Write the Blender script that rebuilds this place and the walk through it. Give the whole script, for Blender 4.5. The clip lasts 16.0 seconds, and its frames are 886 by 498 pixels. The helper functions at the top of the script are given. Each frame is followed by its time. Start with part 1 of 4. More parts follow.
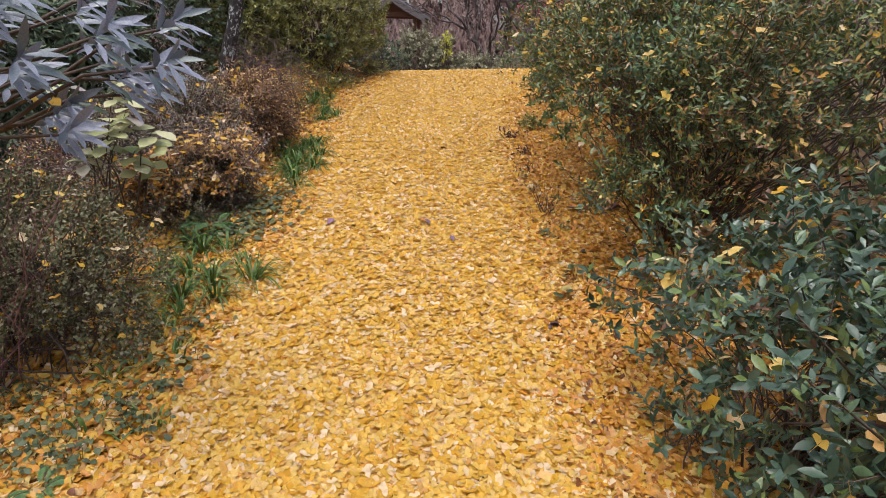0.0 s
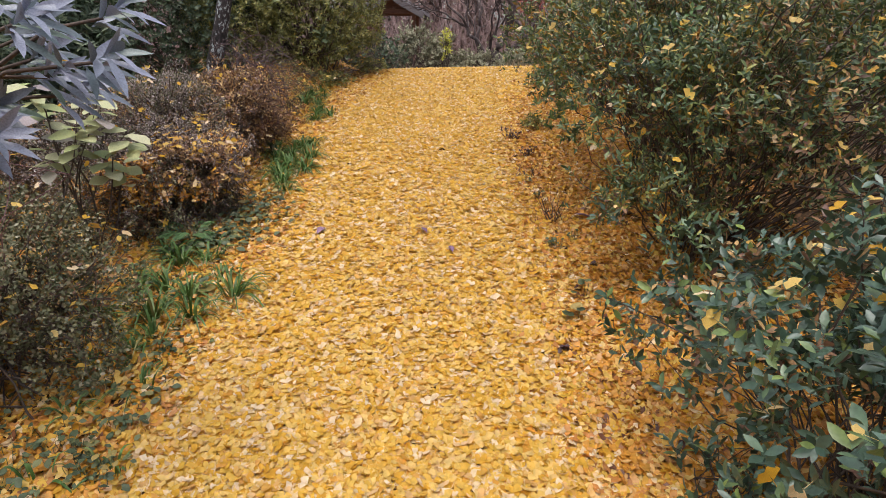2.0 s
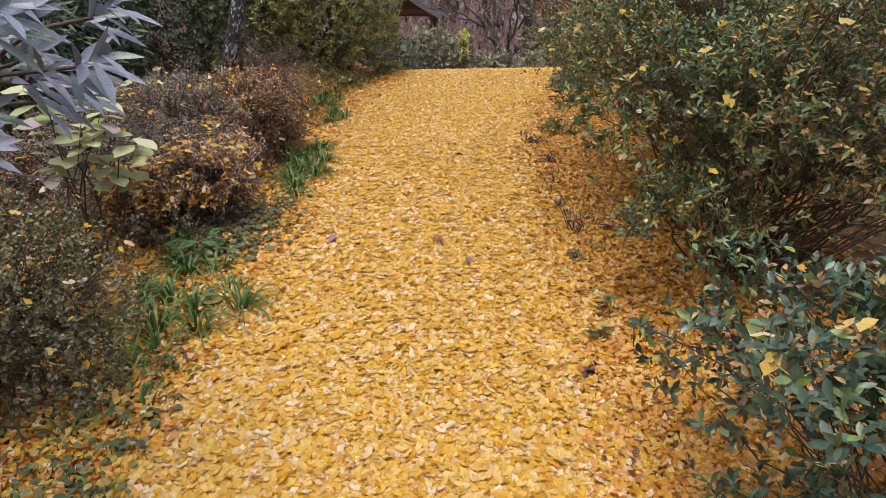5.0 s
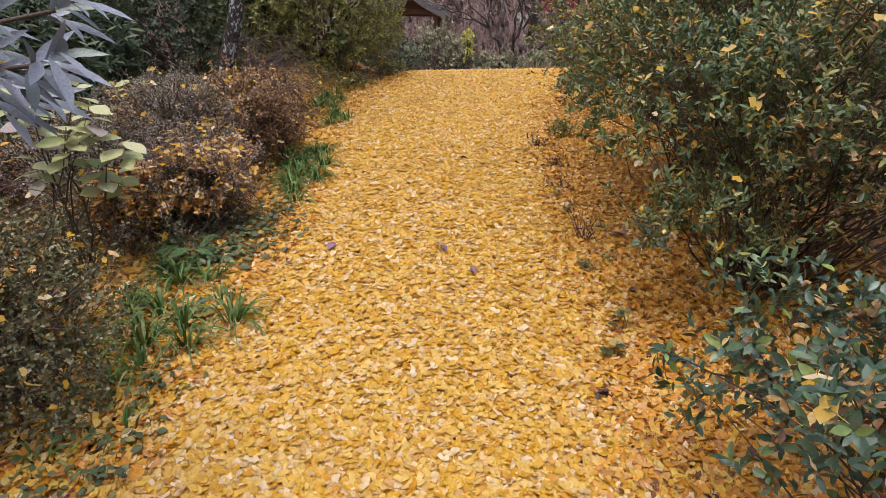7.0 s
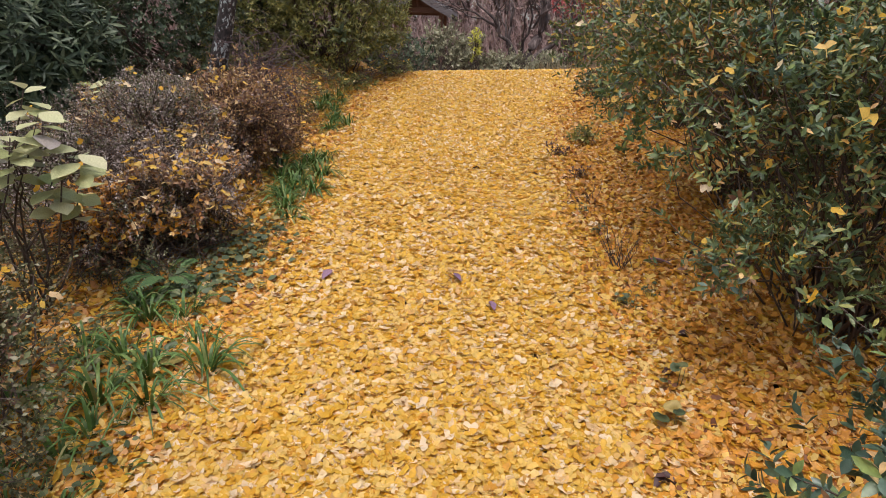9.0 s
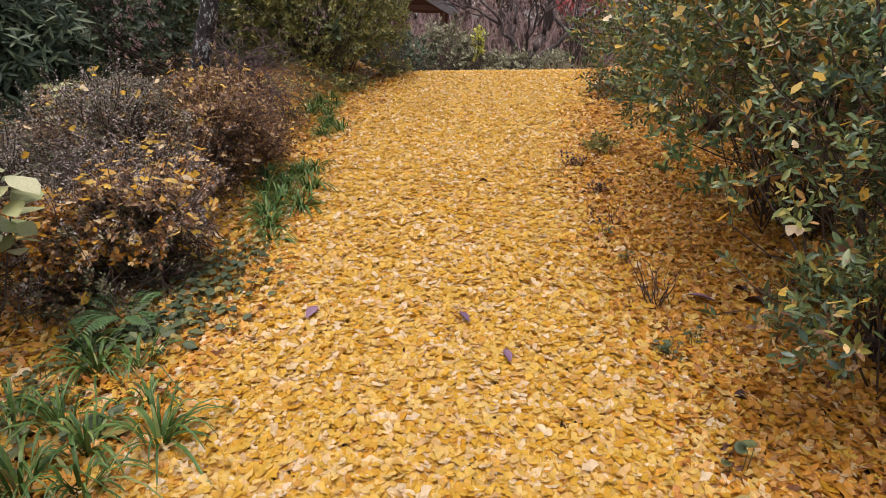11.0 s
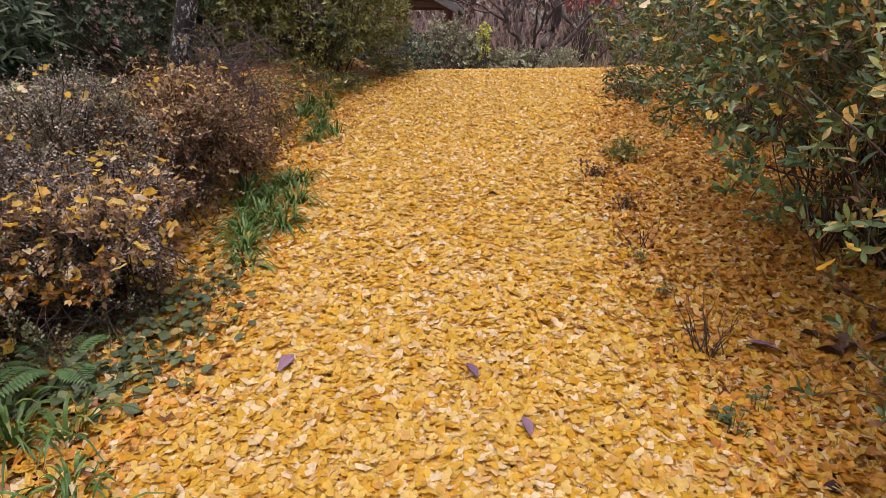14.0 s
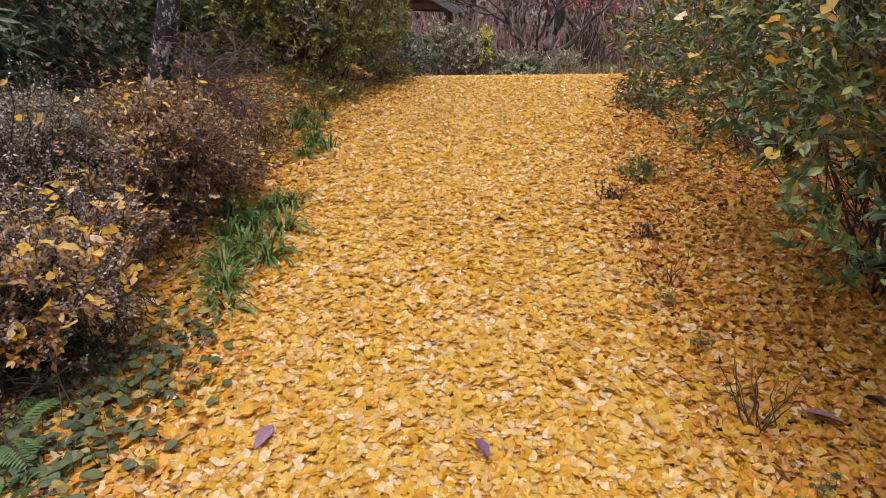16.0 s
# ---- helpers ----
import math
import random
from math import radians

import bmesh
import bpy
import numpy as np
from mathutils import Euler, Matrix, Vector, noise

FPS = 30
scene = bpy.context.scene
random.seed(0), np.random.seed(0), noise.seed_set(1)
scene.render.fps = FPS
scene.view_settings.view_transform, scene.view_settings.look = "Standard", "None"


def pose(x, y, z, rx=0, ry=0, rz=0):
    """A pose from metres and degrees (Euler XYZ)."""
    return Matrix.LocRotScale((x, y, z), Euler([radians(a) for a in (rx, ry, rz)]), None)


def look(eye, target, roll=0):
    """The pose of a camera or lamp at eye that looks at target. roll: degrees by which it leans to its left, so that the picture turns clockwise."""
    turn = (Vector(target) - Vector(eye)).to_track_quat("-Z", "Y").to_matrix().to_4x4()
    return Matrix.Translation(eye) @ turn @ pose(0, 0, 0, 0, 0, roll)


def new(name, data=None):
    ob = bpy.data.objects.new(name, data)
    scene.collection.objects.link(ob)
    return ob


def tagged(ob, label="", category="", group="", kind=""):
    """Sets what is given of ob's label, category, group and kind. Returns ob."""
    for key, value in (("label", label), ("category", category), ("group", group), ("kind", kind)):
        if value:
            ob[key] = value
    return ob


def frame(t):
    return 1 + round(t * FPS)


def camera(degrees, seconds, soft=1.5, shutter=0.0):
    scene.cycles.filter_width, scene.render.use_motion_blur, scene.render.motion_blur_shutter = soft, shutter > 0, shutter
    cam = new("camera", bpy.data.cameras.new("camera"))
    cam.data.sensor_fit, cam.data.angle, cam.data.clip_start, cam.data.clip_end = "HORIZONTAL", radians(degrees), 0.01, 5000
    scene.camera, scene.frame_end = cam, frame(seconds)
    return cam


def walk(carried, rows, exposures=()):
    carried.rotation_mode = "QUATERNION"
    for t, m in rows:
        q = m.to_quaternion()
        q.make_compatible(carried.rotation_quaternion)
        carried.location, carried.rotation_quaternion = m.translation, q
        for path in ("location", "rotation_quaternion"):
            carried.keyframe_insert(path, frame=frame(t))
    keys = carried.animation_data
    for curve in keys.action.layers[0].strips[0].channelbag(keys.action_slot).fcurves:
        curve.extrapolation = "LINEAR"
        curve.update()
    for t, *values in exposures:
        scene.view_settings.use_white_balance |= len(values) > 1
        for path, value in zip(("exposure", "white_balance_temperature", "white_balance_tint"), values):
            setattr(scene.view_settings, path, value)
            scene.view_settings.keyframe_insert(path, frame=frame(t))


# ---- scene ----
# ---- camera and walk ----
cam = camera(70.9, 16.0, soft=0.65)
PATH = [
    (0, (0.126, -4.258, 1.319), (0.036, -2.357, 0.703), 1.1),
    (0.5, (0.12, -4.177, 1.311), (0.029, -2.277, 0.693), 1.1),
    (1, (0.111, -4.086, 1.304), (0.017, -2.187, 0.684), 1.0),
    (1.5, (0.112, -3.994, 1.299), (0.015, -2.096, 0.677), 0.9),
    (2, (0.123, -3.913, 1.298), (0.031, -2.014, 0.677), 0.9),
    (2.5, (0.117, -3.841, 1.298), (0.053, -1.94, 0.68), 0.9),
    (3, (0.112, -3.775, 1.297), (0.065, -1.873, 0.679), 0.9),
    (3.5, (0.106, -3.733, 1.301), (0.066, -1.832, 0.681), 0.9),
    (4, (0.098, -3.726, 1.305), (0.001, -1.827, 0.685), 1.0),
    (6.5, (0.096, -3.612, 1.3), (-0.054, -1.716, 0.68), 1.1),
    (7, (0.082, -3.528, 1.295), (-0.068, -1.632, 0.677), 1.1),
    (7.5, (0.068, -3.409, 1.298), (-0.087, -1.514, 0.678), 1.2),
    (8, (0.046, -3.269, 1.288), (-0.111, -1.374, 0.669), 1.2),
    (8.5, (0.017, -3.115, 1.282), (-0.142, -1.22, 0.663), 1.2),
    (9, (-0.022, -2.967, 1.277), (-0.182, -1.071, 0.66), 1.3),
    (11.5, (-0.101, -2.316, 1.277), (-0.261, -0.422, 0.654), 1.4),
    (12, (-0.109, -2.218, 1.272), (-0.271, -0.325, 0.648), 1.4),
    (12.5, (-0.124, -2.133, 1.273), (-0.289, -0.24, 0.649), 1.4),
    (13, (-0.133, -2.054, 1.273), (-0.302, -0.161, 0.65), 1.4),
    (13.5, (-0.139, -1.968, 1.261), (-0.311, -0.076, 0.637), 1.3),
    (14, (-0.143, -1.868, 1.248), (-0.315, 0.025, 0.625), 1.3),
    (14.5, (-0.15, -1.778, 1.244), (-0.322, 0.114, 0.62), 1.3),
    (15, (-0.163, -1.688, 1.257), (-0.336, 0.205, 0.635), 1.3),
    (15.5, (-0.177, -1.589, 1.293), (-0.35, 0.304, 0.67), 1.3),
    (16, (-0.202, -1.477, 1.312), (-0.371, 0.416, 0.688), 1.3),
]
walk(cam, [(t, look(eye, target, roll)) for t, eye, target, roll in PATH],
     [(0, 0.66, 6300, 9.5), (8, 0.60, 6430, 10), (12, 0.56, 6620, 11), (16, 0.54, 6720, 12)])

# ---- sky and light ----
world = bpy.data.worlds.new("overcast_sky")
scene.world = world
world.use_nodes = True
wn = world.node_tree.nodes
sky = wn.new("ShaderNodeTexSky")
sky.sky_type = "NISHITA"
sky.sun_disc = False
sky.sun_elevation, sky.sun_rotation = radians(75), radians(200)
sky.dust_density, sky.air_density = 4.0, 1.0
wn["Background"].inputs["Strength"].default_value = 0.15
grey = wn.new("ShaderNodeHueSaturation")
grey.inputs["Saturation"].default_value = 0.5
world.node_tree.links.new(sky.outputs["Color"], grey.inputs["Color"])
world.node_tree.links.new(grey.outputs["Color"], wn["Background"].inputs["Color"])
lamp = bpy.data.lights.new("sun", "SUN")
lamp.energy, lamp.angle, lamp.color = 1.5, radians(40), (1.0, 0.95, 0.88)
sun = new("sun", lamp)
sun.matrix_world = look((0, 0, 30), (2.5, 6.5, 4))

# ---- materials ----
def base_material(name):
    m = bpy.data.materials.new(name)
    m.use_nodes = True
    n = m.node_tree.nodes
    return m, n, m.node_tree.links, n["Principled BSDF"]


def ramp_node(n, stops):
    r = n.new("ShaderNodeValToRGB")
    r.color_ramp.interpolation = "LINEAR"
    e = r.color_ramp.elements
    while len(e) < len(stops):
        e.new(0.5)
    for k, (p, c) in enumerate(stops):
        e[k].position, e[k].color = p, (*c, 1)
    return r


def leaf_material(name, stops, rough=0.45, see=0.2, blotch=0.25, scale=60.0, gloss=0.4):
    """A leaf: a colour of its own for each leaf, blotches, veins' relief, some light through it."""
    m, n, l, b = base_material(name)
    geo, info = n.new("ShaderNodeNewGeometry"), n.new("ShaderNodeObjectInfo")
    add = n.new("ShaderNodeMath")
    add.operation = "ADD"
    l.new(geo.outputs["Random Per Island"], add.inputs[0])
    l.new(info.outputs["Random"], add.inputs[1])
    fr = n.new("ShaderNodeMath")
    fr.operation = "FRACT"
    l.new(add.outputs[0], fr.inputs[0])
    ramp = ramp_node(n, stops)
    l.new(fr.outputs[0], ramp.inputs["Fac"])
    tc = n.new("ShaderNodeTexCoord")
    spot = n.new("ShaderNodeTexNoise")
    spot.inputs["Scale"].default_value, spot.inputs["Detail"].default_value = scale, 4
    l.new(tc.outputs["Object"], spot.inputs["Vector"])
    rng = n.new("ShaderNodeMapRange")
    rng.inputs["From Min"].default_value, rng.inputs["From Max"].default_value = 0.3, 0.7
    rng.inputs["To Min"].default_value, rng.inputs["To Max"].default_value = 1 - blotch, 1 + blotch
    l.new(spot.outputs["Fac"], rng.inputs["Value"])
    mul = n.new("ShaderNodeMix")
    mul.data_type, mul.blend_type = "RGBA", "MULTIPLY"
    mul.inputs["Factor"].default_value = 1.0
    l.new(ramp.outputs["Color"], mul.inputs["A"])
    l.new(rng.outputs["Result"], mul.inputs["B"])
    l.new(mul.outputs["Result"], b.inputs["Base Color"])
    b.inputs["Roughness"].default_value = rough
    b.inputs["Specular IOR Level"].default_value = gloss
    bump = n.new("ShaderNodeBump")
    bump.inputs["Strength"].default_value, bump.inputs["Distance"].default_value = 0.25, 0.004
    l.new(spot.outputs["Fac"], bump.inputs["Height"])
    l.new(bump.outputs["Normal"], b.inputs["Normal"])
    tr = n.new("ShaderNodeBsdfTranslucent")
    l.new(mul.outputs["Result"], tr.inputs["Color"])
    mix = n.new("ShaderNodeMixShader")
    mix.inputs["Fac"].default_value = see
    l.new(b.outputs[0], mix.inputs[1])
    l.new(tr.outputs[0], mix.inputs[2])
    l.new(mix.outputs[0], n["Material Output"].inputs["Surface"])
    return m


def rough_material(name, stops, scale, rough=0.9, bump=0.5, dist=0.01, stretch=(1, 1, 1), fine=6.0):
    """Soil, bark, wood: two scales of noise in colour and relief."""
    m, n, l, b = base_material(name)
    tc, mp = n.new("ShaderNodeTexCoord"), n.new("ShaderNodeMapping")
    mp.inputs["Scale"].default_value = stretch
    l.new(tc.outputs["Object"], mp.inputs["Vector"])
    big, small = n.new("ShaderNodeTexNoise"), n.new("ShaderNodeTexNoise")
    big.inputs["Scale"].default_value, big.inputs["Detail"].default_value = scale, 5
    small.inputs["Scale"].default_value, small.inputs["Detail"].default_value = scale * fine, 6
    l.new(mp.outputs[0], big.inputs["Vector"])
    l.new(mp.outputs[0], small.inputs["Vector"])
    mx = n.new("ShaderNodeMix")
    mx.inputs["Factor"].default_value = 0.5
    l.new(big.outputs["Fac"], mx.inputs["A"])
    l.new(small.outputs["Fac"], mx.inputs["B"])
    ramp = ramp_node(n, stops)
    l.new(mx.outputs["Result"], ramp.inputs["Fac"])
    l.new(ramp.outputs["Color"], b.inputs["Base Color"])
    b.inputs["Roughness"].default_value = rough
    bp = n.new("ShaderNodeBump")
    bp.inputs["Strength"].default_value, bp.inputs["Distance"].default_value = bump, dist
    l.new(mx.outputs["Result"], bp.inputs["Height"])
    l.new(bp.outputs["Normal"], b.inputs["Normal"])
    return m


M_GINKGO = leaf_material("ginkgo_yellow", [(0, (0.60, 0.31, 0.022)), (0.18, (0.66, 0.39, 0.042)), (0.42, (0.70, 0.46, 0.095)), (0.66, (0.74, 0.53, 0.20)), (0.76, (0.58, 0.28, 0.028)), (0.84, (0.75, 0.57, 0.33)), (0.94, (0.78, 0.63, 0.44)), (1, (0.55, 0.28, 0.04))], 0.52, 0.42, 0.16, 40, 0.35)
M_LITTER = leaf_material("ginkgo_litter", [(0, (0.50, 0.215, 0.024)), (0.4, (0.58, 0.27, 0.036)), (0.65, (0.40, 0.15, 0.026)), (0.85, (0.62, 0.36, 0.12)), (0.94, (0.30, 0.11, 0.03)), (1, (0.12, 0.045, 0.025))], 0.5, 0.2, 0.25, 40)
M_PURPLE = leaf_material("dead_purple_leaf", [(0, (0.13, 0.065, 0.13)), (1, (0.26, 0.15, 0.21))], 0.45, 0.05, 0.4, 90)
M_DARKLEAF = leaf_material("dead_dark_leaf", [(0, (0.035, 0.014, 0.014)), (0.7, (0.07, 0.03, 0.03)), (1, (0.13, 0.06, 0.04))], 0.5, 0.02, 0.3, 50)
M_AZALEA = leaf_material("azalea_green", [(0, (0.030, 0.058, 0.036)), (0.35, (0.050, 0.088, 0.055)), (0.7, (0.075, 0.12, 0.085)), (0.9, (0.10, 0.155, 0.065)), (1, (0.19, 0.24, 0.055))], 0.36, 0.12, 0.25, 70, 0.6)
M_AZALEA_MIX = leaf_material("azalea_olive", [(0, (0.045, 0.072, 0.032)), (0.35, (0.075, 0.112, 0.044)), (0.6, (0.12, 0.158, 0.055)), (0.78, (0.19, 0.21, 0.055)), (0.87, (0.33, 0.27, 0.06)), (0.93, (0.28, 0.13, 0.04)), (1, (0.46, 0.26, 0.05))], 0.42, 0.18, 0.25, 70, 0.5)
M_RUST = leaf_material("rust_leaf", [(0, (0.12, 0.06, 0.045)), (0.3, (0.20, 0.105, 0.065)), (0.6, (0.31, 0.17, 0.078)), (0.8, (0.42, 0.25, 0.098)), (1, (0.56, 0.40, 0.18))], 0.5, 0.18, 0.3, 80)
M_GREYLEAF = leaf_material("grey_green_leaf", [(0, (0.055, 0.058, 0.026)), (0.35, (0.095, 0.096, 0.042)), (0.65, (0.14, 0.132, 0.062)), (0.85, (0.19, 0.17, 0.095)), (1, (0.32, 0.29, 0.20))], 0.5, 0.12, 0.3, 80)
# Blue-grey leaf; the palest stops also carry the sky's sheen as colour.
M_RHODO = leaf_material("rhododendron_leaf", [(0, (0.075, 0.10, 0.115)), (0.3, (0.13, 0.15, 0.19)), (0.65, (0.20, 0.215, 0.28)), (0.9, (0.27, 0.28, 0.37)), (1, (0.08, 0.12, 0.08))], 0.38, 0.06, 0.2, 30, 0.5)
M_PALE = leaf_material("pale_green_leaf", [(0, (0.3, 0.33, 0.14)), (0.4, (0.4, 0.41, 0.21)), (0.75, (0.5, 0.48, 0.3)), (0.9, (0.27, 0.34, 0.1)), (1, (0.36, 0.25, 0.36))], 0.45, 0.25, 0.2, 30)
M_GRASS = leaf_material("lilyturf_blade", [(0, (0.045, 0.092, 0.020)), (0.6, (0.078, 0.145, 0.032)), (0.9, (0.14, 0.20, 0.055)), (1, (0.26, 0.24, 0.09))], 0.45, 0.2, 0.2, 40, 0.35)
M_HERB = leaf_material("herb_leaf", [(0, (0.045, 0.062, 0.028)), (0.6, (0.078, 0.100, 0.046)), (0.88, (0.14, 0.15, 0.06)), (0.95, (0.28, 0.21, 0.06)), (1, (0.34, 0.24, 0.07))], 0.5, 0.15, 0.3, 50)
M_FERN = leaf_material("fern_green", [(0, (0.079, 0.147, 0.055)), (1, (0.122, 0.2, 0.074))], 0.5, 0.2, 0.2, 60)
M_EVERGREEN = leaf_material("evergreen_leaf", [(0, (0.09, 0.10, 0.026)), (0.45, (0.18, 0.185, 0.048)), (0.8, (0.27, 0.25, 0.068)), (1, (0.42, 0.37, 0.12))], 0.40, 0.25, 0.25, 50, 0.55)
M_DARKGREEN = leaf_material("shade_green_leaf", [(0, (0.03, 0.047, 0.027)), (0.6, (0.062, 0.09, 0.047)), (1, (0.118, 0.138, 0.074))], 0.5, 0.12, 0.25, 40)
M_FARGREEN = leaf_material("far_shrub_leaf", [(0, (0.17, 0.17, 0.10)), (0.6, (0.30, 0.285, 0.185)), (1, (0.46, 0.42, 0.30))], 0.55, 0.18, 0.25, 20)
M_LIME = leaf_material("lime_leaf", [(0, (0.40, 0.42, 0.05)), (1, (0.66, 0.60, 0.14))], 0.5, 0.35, 0.2, 20)
M_RED = leaf_material("red_maple_leaf", [(0, (0.30, 0.05, 0.05)), (1, (0.46, 0.12, 0.12))], 0.5, 0.25, 0.2, 20)
# Brown woodland leaf, paled so that the haze is in its colour.
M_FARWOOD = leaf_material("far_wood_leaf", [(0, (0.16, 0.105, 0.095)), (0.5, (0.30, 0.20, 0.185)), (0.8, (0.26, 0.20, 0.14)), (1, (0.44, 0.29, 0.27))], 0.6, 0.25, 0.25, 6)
M_TWIG = rough_material("dark_twig", [(0.3, (0.035, 0.024, 0.020)), (0.7, (0.11, 0.075, 0.06))], 30)
M_BRAMBLE = rough_material("bare_bramble", [(0.3, (0.045, 0.028, 0.03)), (0.6, (0.13, 0.085, 0.085)), (0.75, (0.30, 0.24, 0.24))], 12)
M_REDSTEM = rough_material("red_brown_stem", [(0.3, (0.07, 0.03, 0.035)), (0.7, (0.24, 0.12, 0.12))], 20)
M_BARK = rough_material("lichened_bark", [(0.42, (0.014, 0.011, 0.011)), (0.52, (0.036, 0.027, 0.027)), (0.56, (0.055, 0.042, 0.044)), (0.595, (0.33, 0.36, 0.36))], 11, 0.9, 0.8, 0.02, (1, 1, 0.6), 4)
M_GREYBARK = rough_material("pale_grey_bark", [(0.38, (0.03, 0.021, 0.021)), (0.54, (0.085, 0.058, 0.055)), (0.60, (0.16, 0.12, 0.115)), (0.66, (0.42, 0.37, 0.35))], 4, 0.85, 0.5, 0.02, (1, 1, 0.3))
M_SOIL = rough_material("leaf_mould", [(0.3, (0.045, 0.026, 0.016)), (0.5, (0.12, 0.065, 0.028)), (0.7, (0.24, 0.14, 0.045))], 9, 0.95, 0.8, 0.02, (1, 1, 1), 8)
M_WOOD = rough_material("weathered_timber", [(0.3, (0.10, 0.047, 0.033)), (0.7, (0.23, 0.12, 0.085))], 6, 0.8, 0.4, 0.004, (1, 1, 8))
M_SHINGLE = rough_material("grey_shingle", [(0.3, (0.16, 0.14, 0.15)), (0.7, (0.34, 0.31, 0.33))], 8, 0.85, 0.5, 0.01)
M_LILAC = leaf_material("lilac_grey_leaf", [(0, (0.14, 0.105, 0.088)), (0.45, (0.25, 0.19, 0.168)), (0.8, (0.38, 0.315, 0.295)), (1, (0.54, 0.48, 0.48))], 0.55, 0.2, 0.25, 80)
# Twigs of the far woods, with haze mixed into their pale tone.
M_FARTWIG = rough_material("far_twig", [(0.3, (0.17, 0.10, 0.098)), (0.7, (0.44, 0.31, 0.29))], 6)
M_GREYWOOD = rough_material("grey_timber", [(0.3, (0.075, 0.062, 0.066)), (0.7, (0.17, 0.145, 0.15))], 6, 0.8, 0.4, 0.004, (1, 1, 6))
M_STRAW = leaf_material("dry_grass", [(0, (0.24, 0.18, 0.10)), (1, (0.42, 0.34, 0.22))], 0.7, 0.15, 0.2, 20)

# ---- mesh tools ----
rng = np.random.default_rng(7)


def sheet(name, verts, loops, sizes, smooth=True):
    """A mesh from arrays: corners, face corners and face sizes."""
    me = bpy.data.meshes.new(name)
    sizes = np.asarray(sizes, np.int32)
    me.vertices.add(len(verts))
    me.vertices.foreach_set("co", np.asarray(verts, np.float32).ravel())
    me.loops.add(len(loops))
    me.loops.foreach_set("vertex_index", np.asarray(loops, np.int32))
    me.polygons.add(len(sizes))
    me.polygons.foreach_set("loop_start", np.concatenate([[0], np.cumsum(sizes)[:-1]]).astype(np.int32))
    me.polygons.foreach_set("loop_total", sizes)
    me.polygons.foreach_set("use_smooth", np.full(len(sizes), smooth))
    me.update(calc_edges=True)
    return me


def thing(name, base, label, category, group="", kind=""):
    ob = new(name)
    ob.location = base
    ob.empty_display_size = 0.1
    return tagged(ob, label, category, group, kind)


def put(name, me, material, parent, label=""):
    """Links a mesh, in world coordinates, as one part under a thing whose root only has a place."""
    if not me.materials:
        me.materials.append(material)
    ob = new(name, me)
    ob.parent = parent
    at = Vector((0, 0, 0))
    p = parent
    while p is not None:
        at += p.matrix_basis.translation
        p = p.parent
    ob.matrix_basis = Matrix.Translation(-at)
    if label:
        ob["label"] = label
    return ob


def place(name, me, parent, m, label=""):
    """A piece that shares its mesh, at the world pose m, under a thing."""
    ob = new(name, me)
    ob.parent = parent
    ob.matrix_basis = Matrix.Translation(-parent.matrix_basis.translation) @ m
    if label:
        ob["label"] = label
    return ob


def scattered(name, template, turns, places):
    """One mesh of many copies of a small template (corners, faces)."""
    v, faces = template
    n, k = len(places), len(v)
    allv = np.einsum("nij,kj->nki", turns, v) + places[:, None, :]
    flat = np.concatenate([np.array(f) for f in faces])
    loops = (flat[None, :] + (np.arange(n) * k)[:, None]).ravel()
    sizes = np.tile([len(f) for f in faces], n)
    return sheet(name, allv.reshape(-1, 3), loops, sizes)


def one(name, template, material):
    v, faces = template
    me = sheet(name, v, np.concatenate([np.array(f) for f in faces]), [len(f) for f in faces])
    me.materials.append(material)
    return me


def unit(a):
    return a / (np.linalg.norm(a, axis=-1, keepdims=True) + 1e-9)


def aims(ways, ups, sizes, twist=0.0):
    """Turns that lay the template's y along ways and its z near ups."""
    y = unit(ways)
    x = unit(np.cross(y, ups))
    z = np.cross(x, y)
    t = np.stack([x, y, z], -1)
    return t * np.asarray(sizes)[:, None, None]


def rod(name, lines):
    """One mesh of tapering branches. lines: (points, radius at the foot, radius at the tip, sides)."""
    vs, loops, sizes, base = [], [], [], 0
    for pts, r0, r1, sides in lines:
        p = np.asarray(pts, float)
        n = len(p)
        t = unit(np.gradient(p, axis=0))
        ref = np.where(np.abs(t[:, 2:3]) < 0.9, [[0, 0, 1.0]], [[1.0, 0, 0]])
        a = unit(np.cross(t, ref))
        b = np.cross(t, a)
        r = np.linspace(r0, r1, n)[:, None]
        ang = np.arange(sides) * 2 * np.pi / sides
        ring = p[:, None] + r[:, None] * (np.cos(ang)[None, :, None] * a[:, None] + np.sin(ang)[None, :, None] * b[:, None])
        vs.append(ring.reshape(-1, 3))
        i, j = np.meshgrid(np.arange(n - 1), np.arange(sides), indexing="ij")
        i, j = i.ravel(), j.ravel()
        k = (j + 1) % sides
        quad = np.stack([i * sides + j, i * sides + k, (i + 1) * sides + k, (i + 1) * sides + j], 1) + base
        loops.append(quad.ravel())
        sizes += [4] * len(quad)
        loops.append(np.arange(sides)[::-1] + base)
        loops.append(np.arange(sides) + base + (n - 1) * sides)
        sizes += [sides, sides]
        base += n * sides
    return sheet(name, np.concatenate(vs), np.concatenate(loops), sizes)


def bend(a, b, n=6, wander=0.08, sag=0.0):
    """A wandering line from a to b."""
    a, b = np.asarray(a, float), np.asarray(b, float)
    s = np.linspace(0, 1, n)[:, None]
    d = np.linalg.norm(b - a)
    off = np.cumsum(rng.normal(0, 1, (n, 3)), 0)
    off -= s * off[-1]
    off -= off[0] * (1 - s)
    p = a + (b - a) * s + off * wander * d / math.sqrt(n)
    p[:, 2] += sag * d * 4 * (s * (1 - s))[:, 0]
    return p


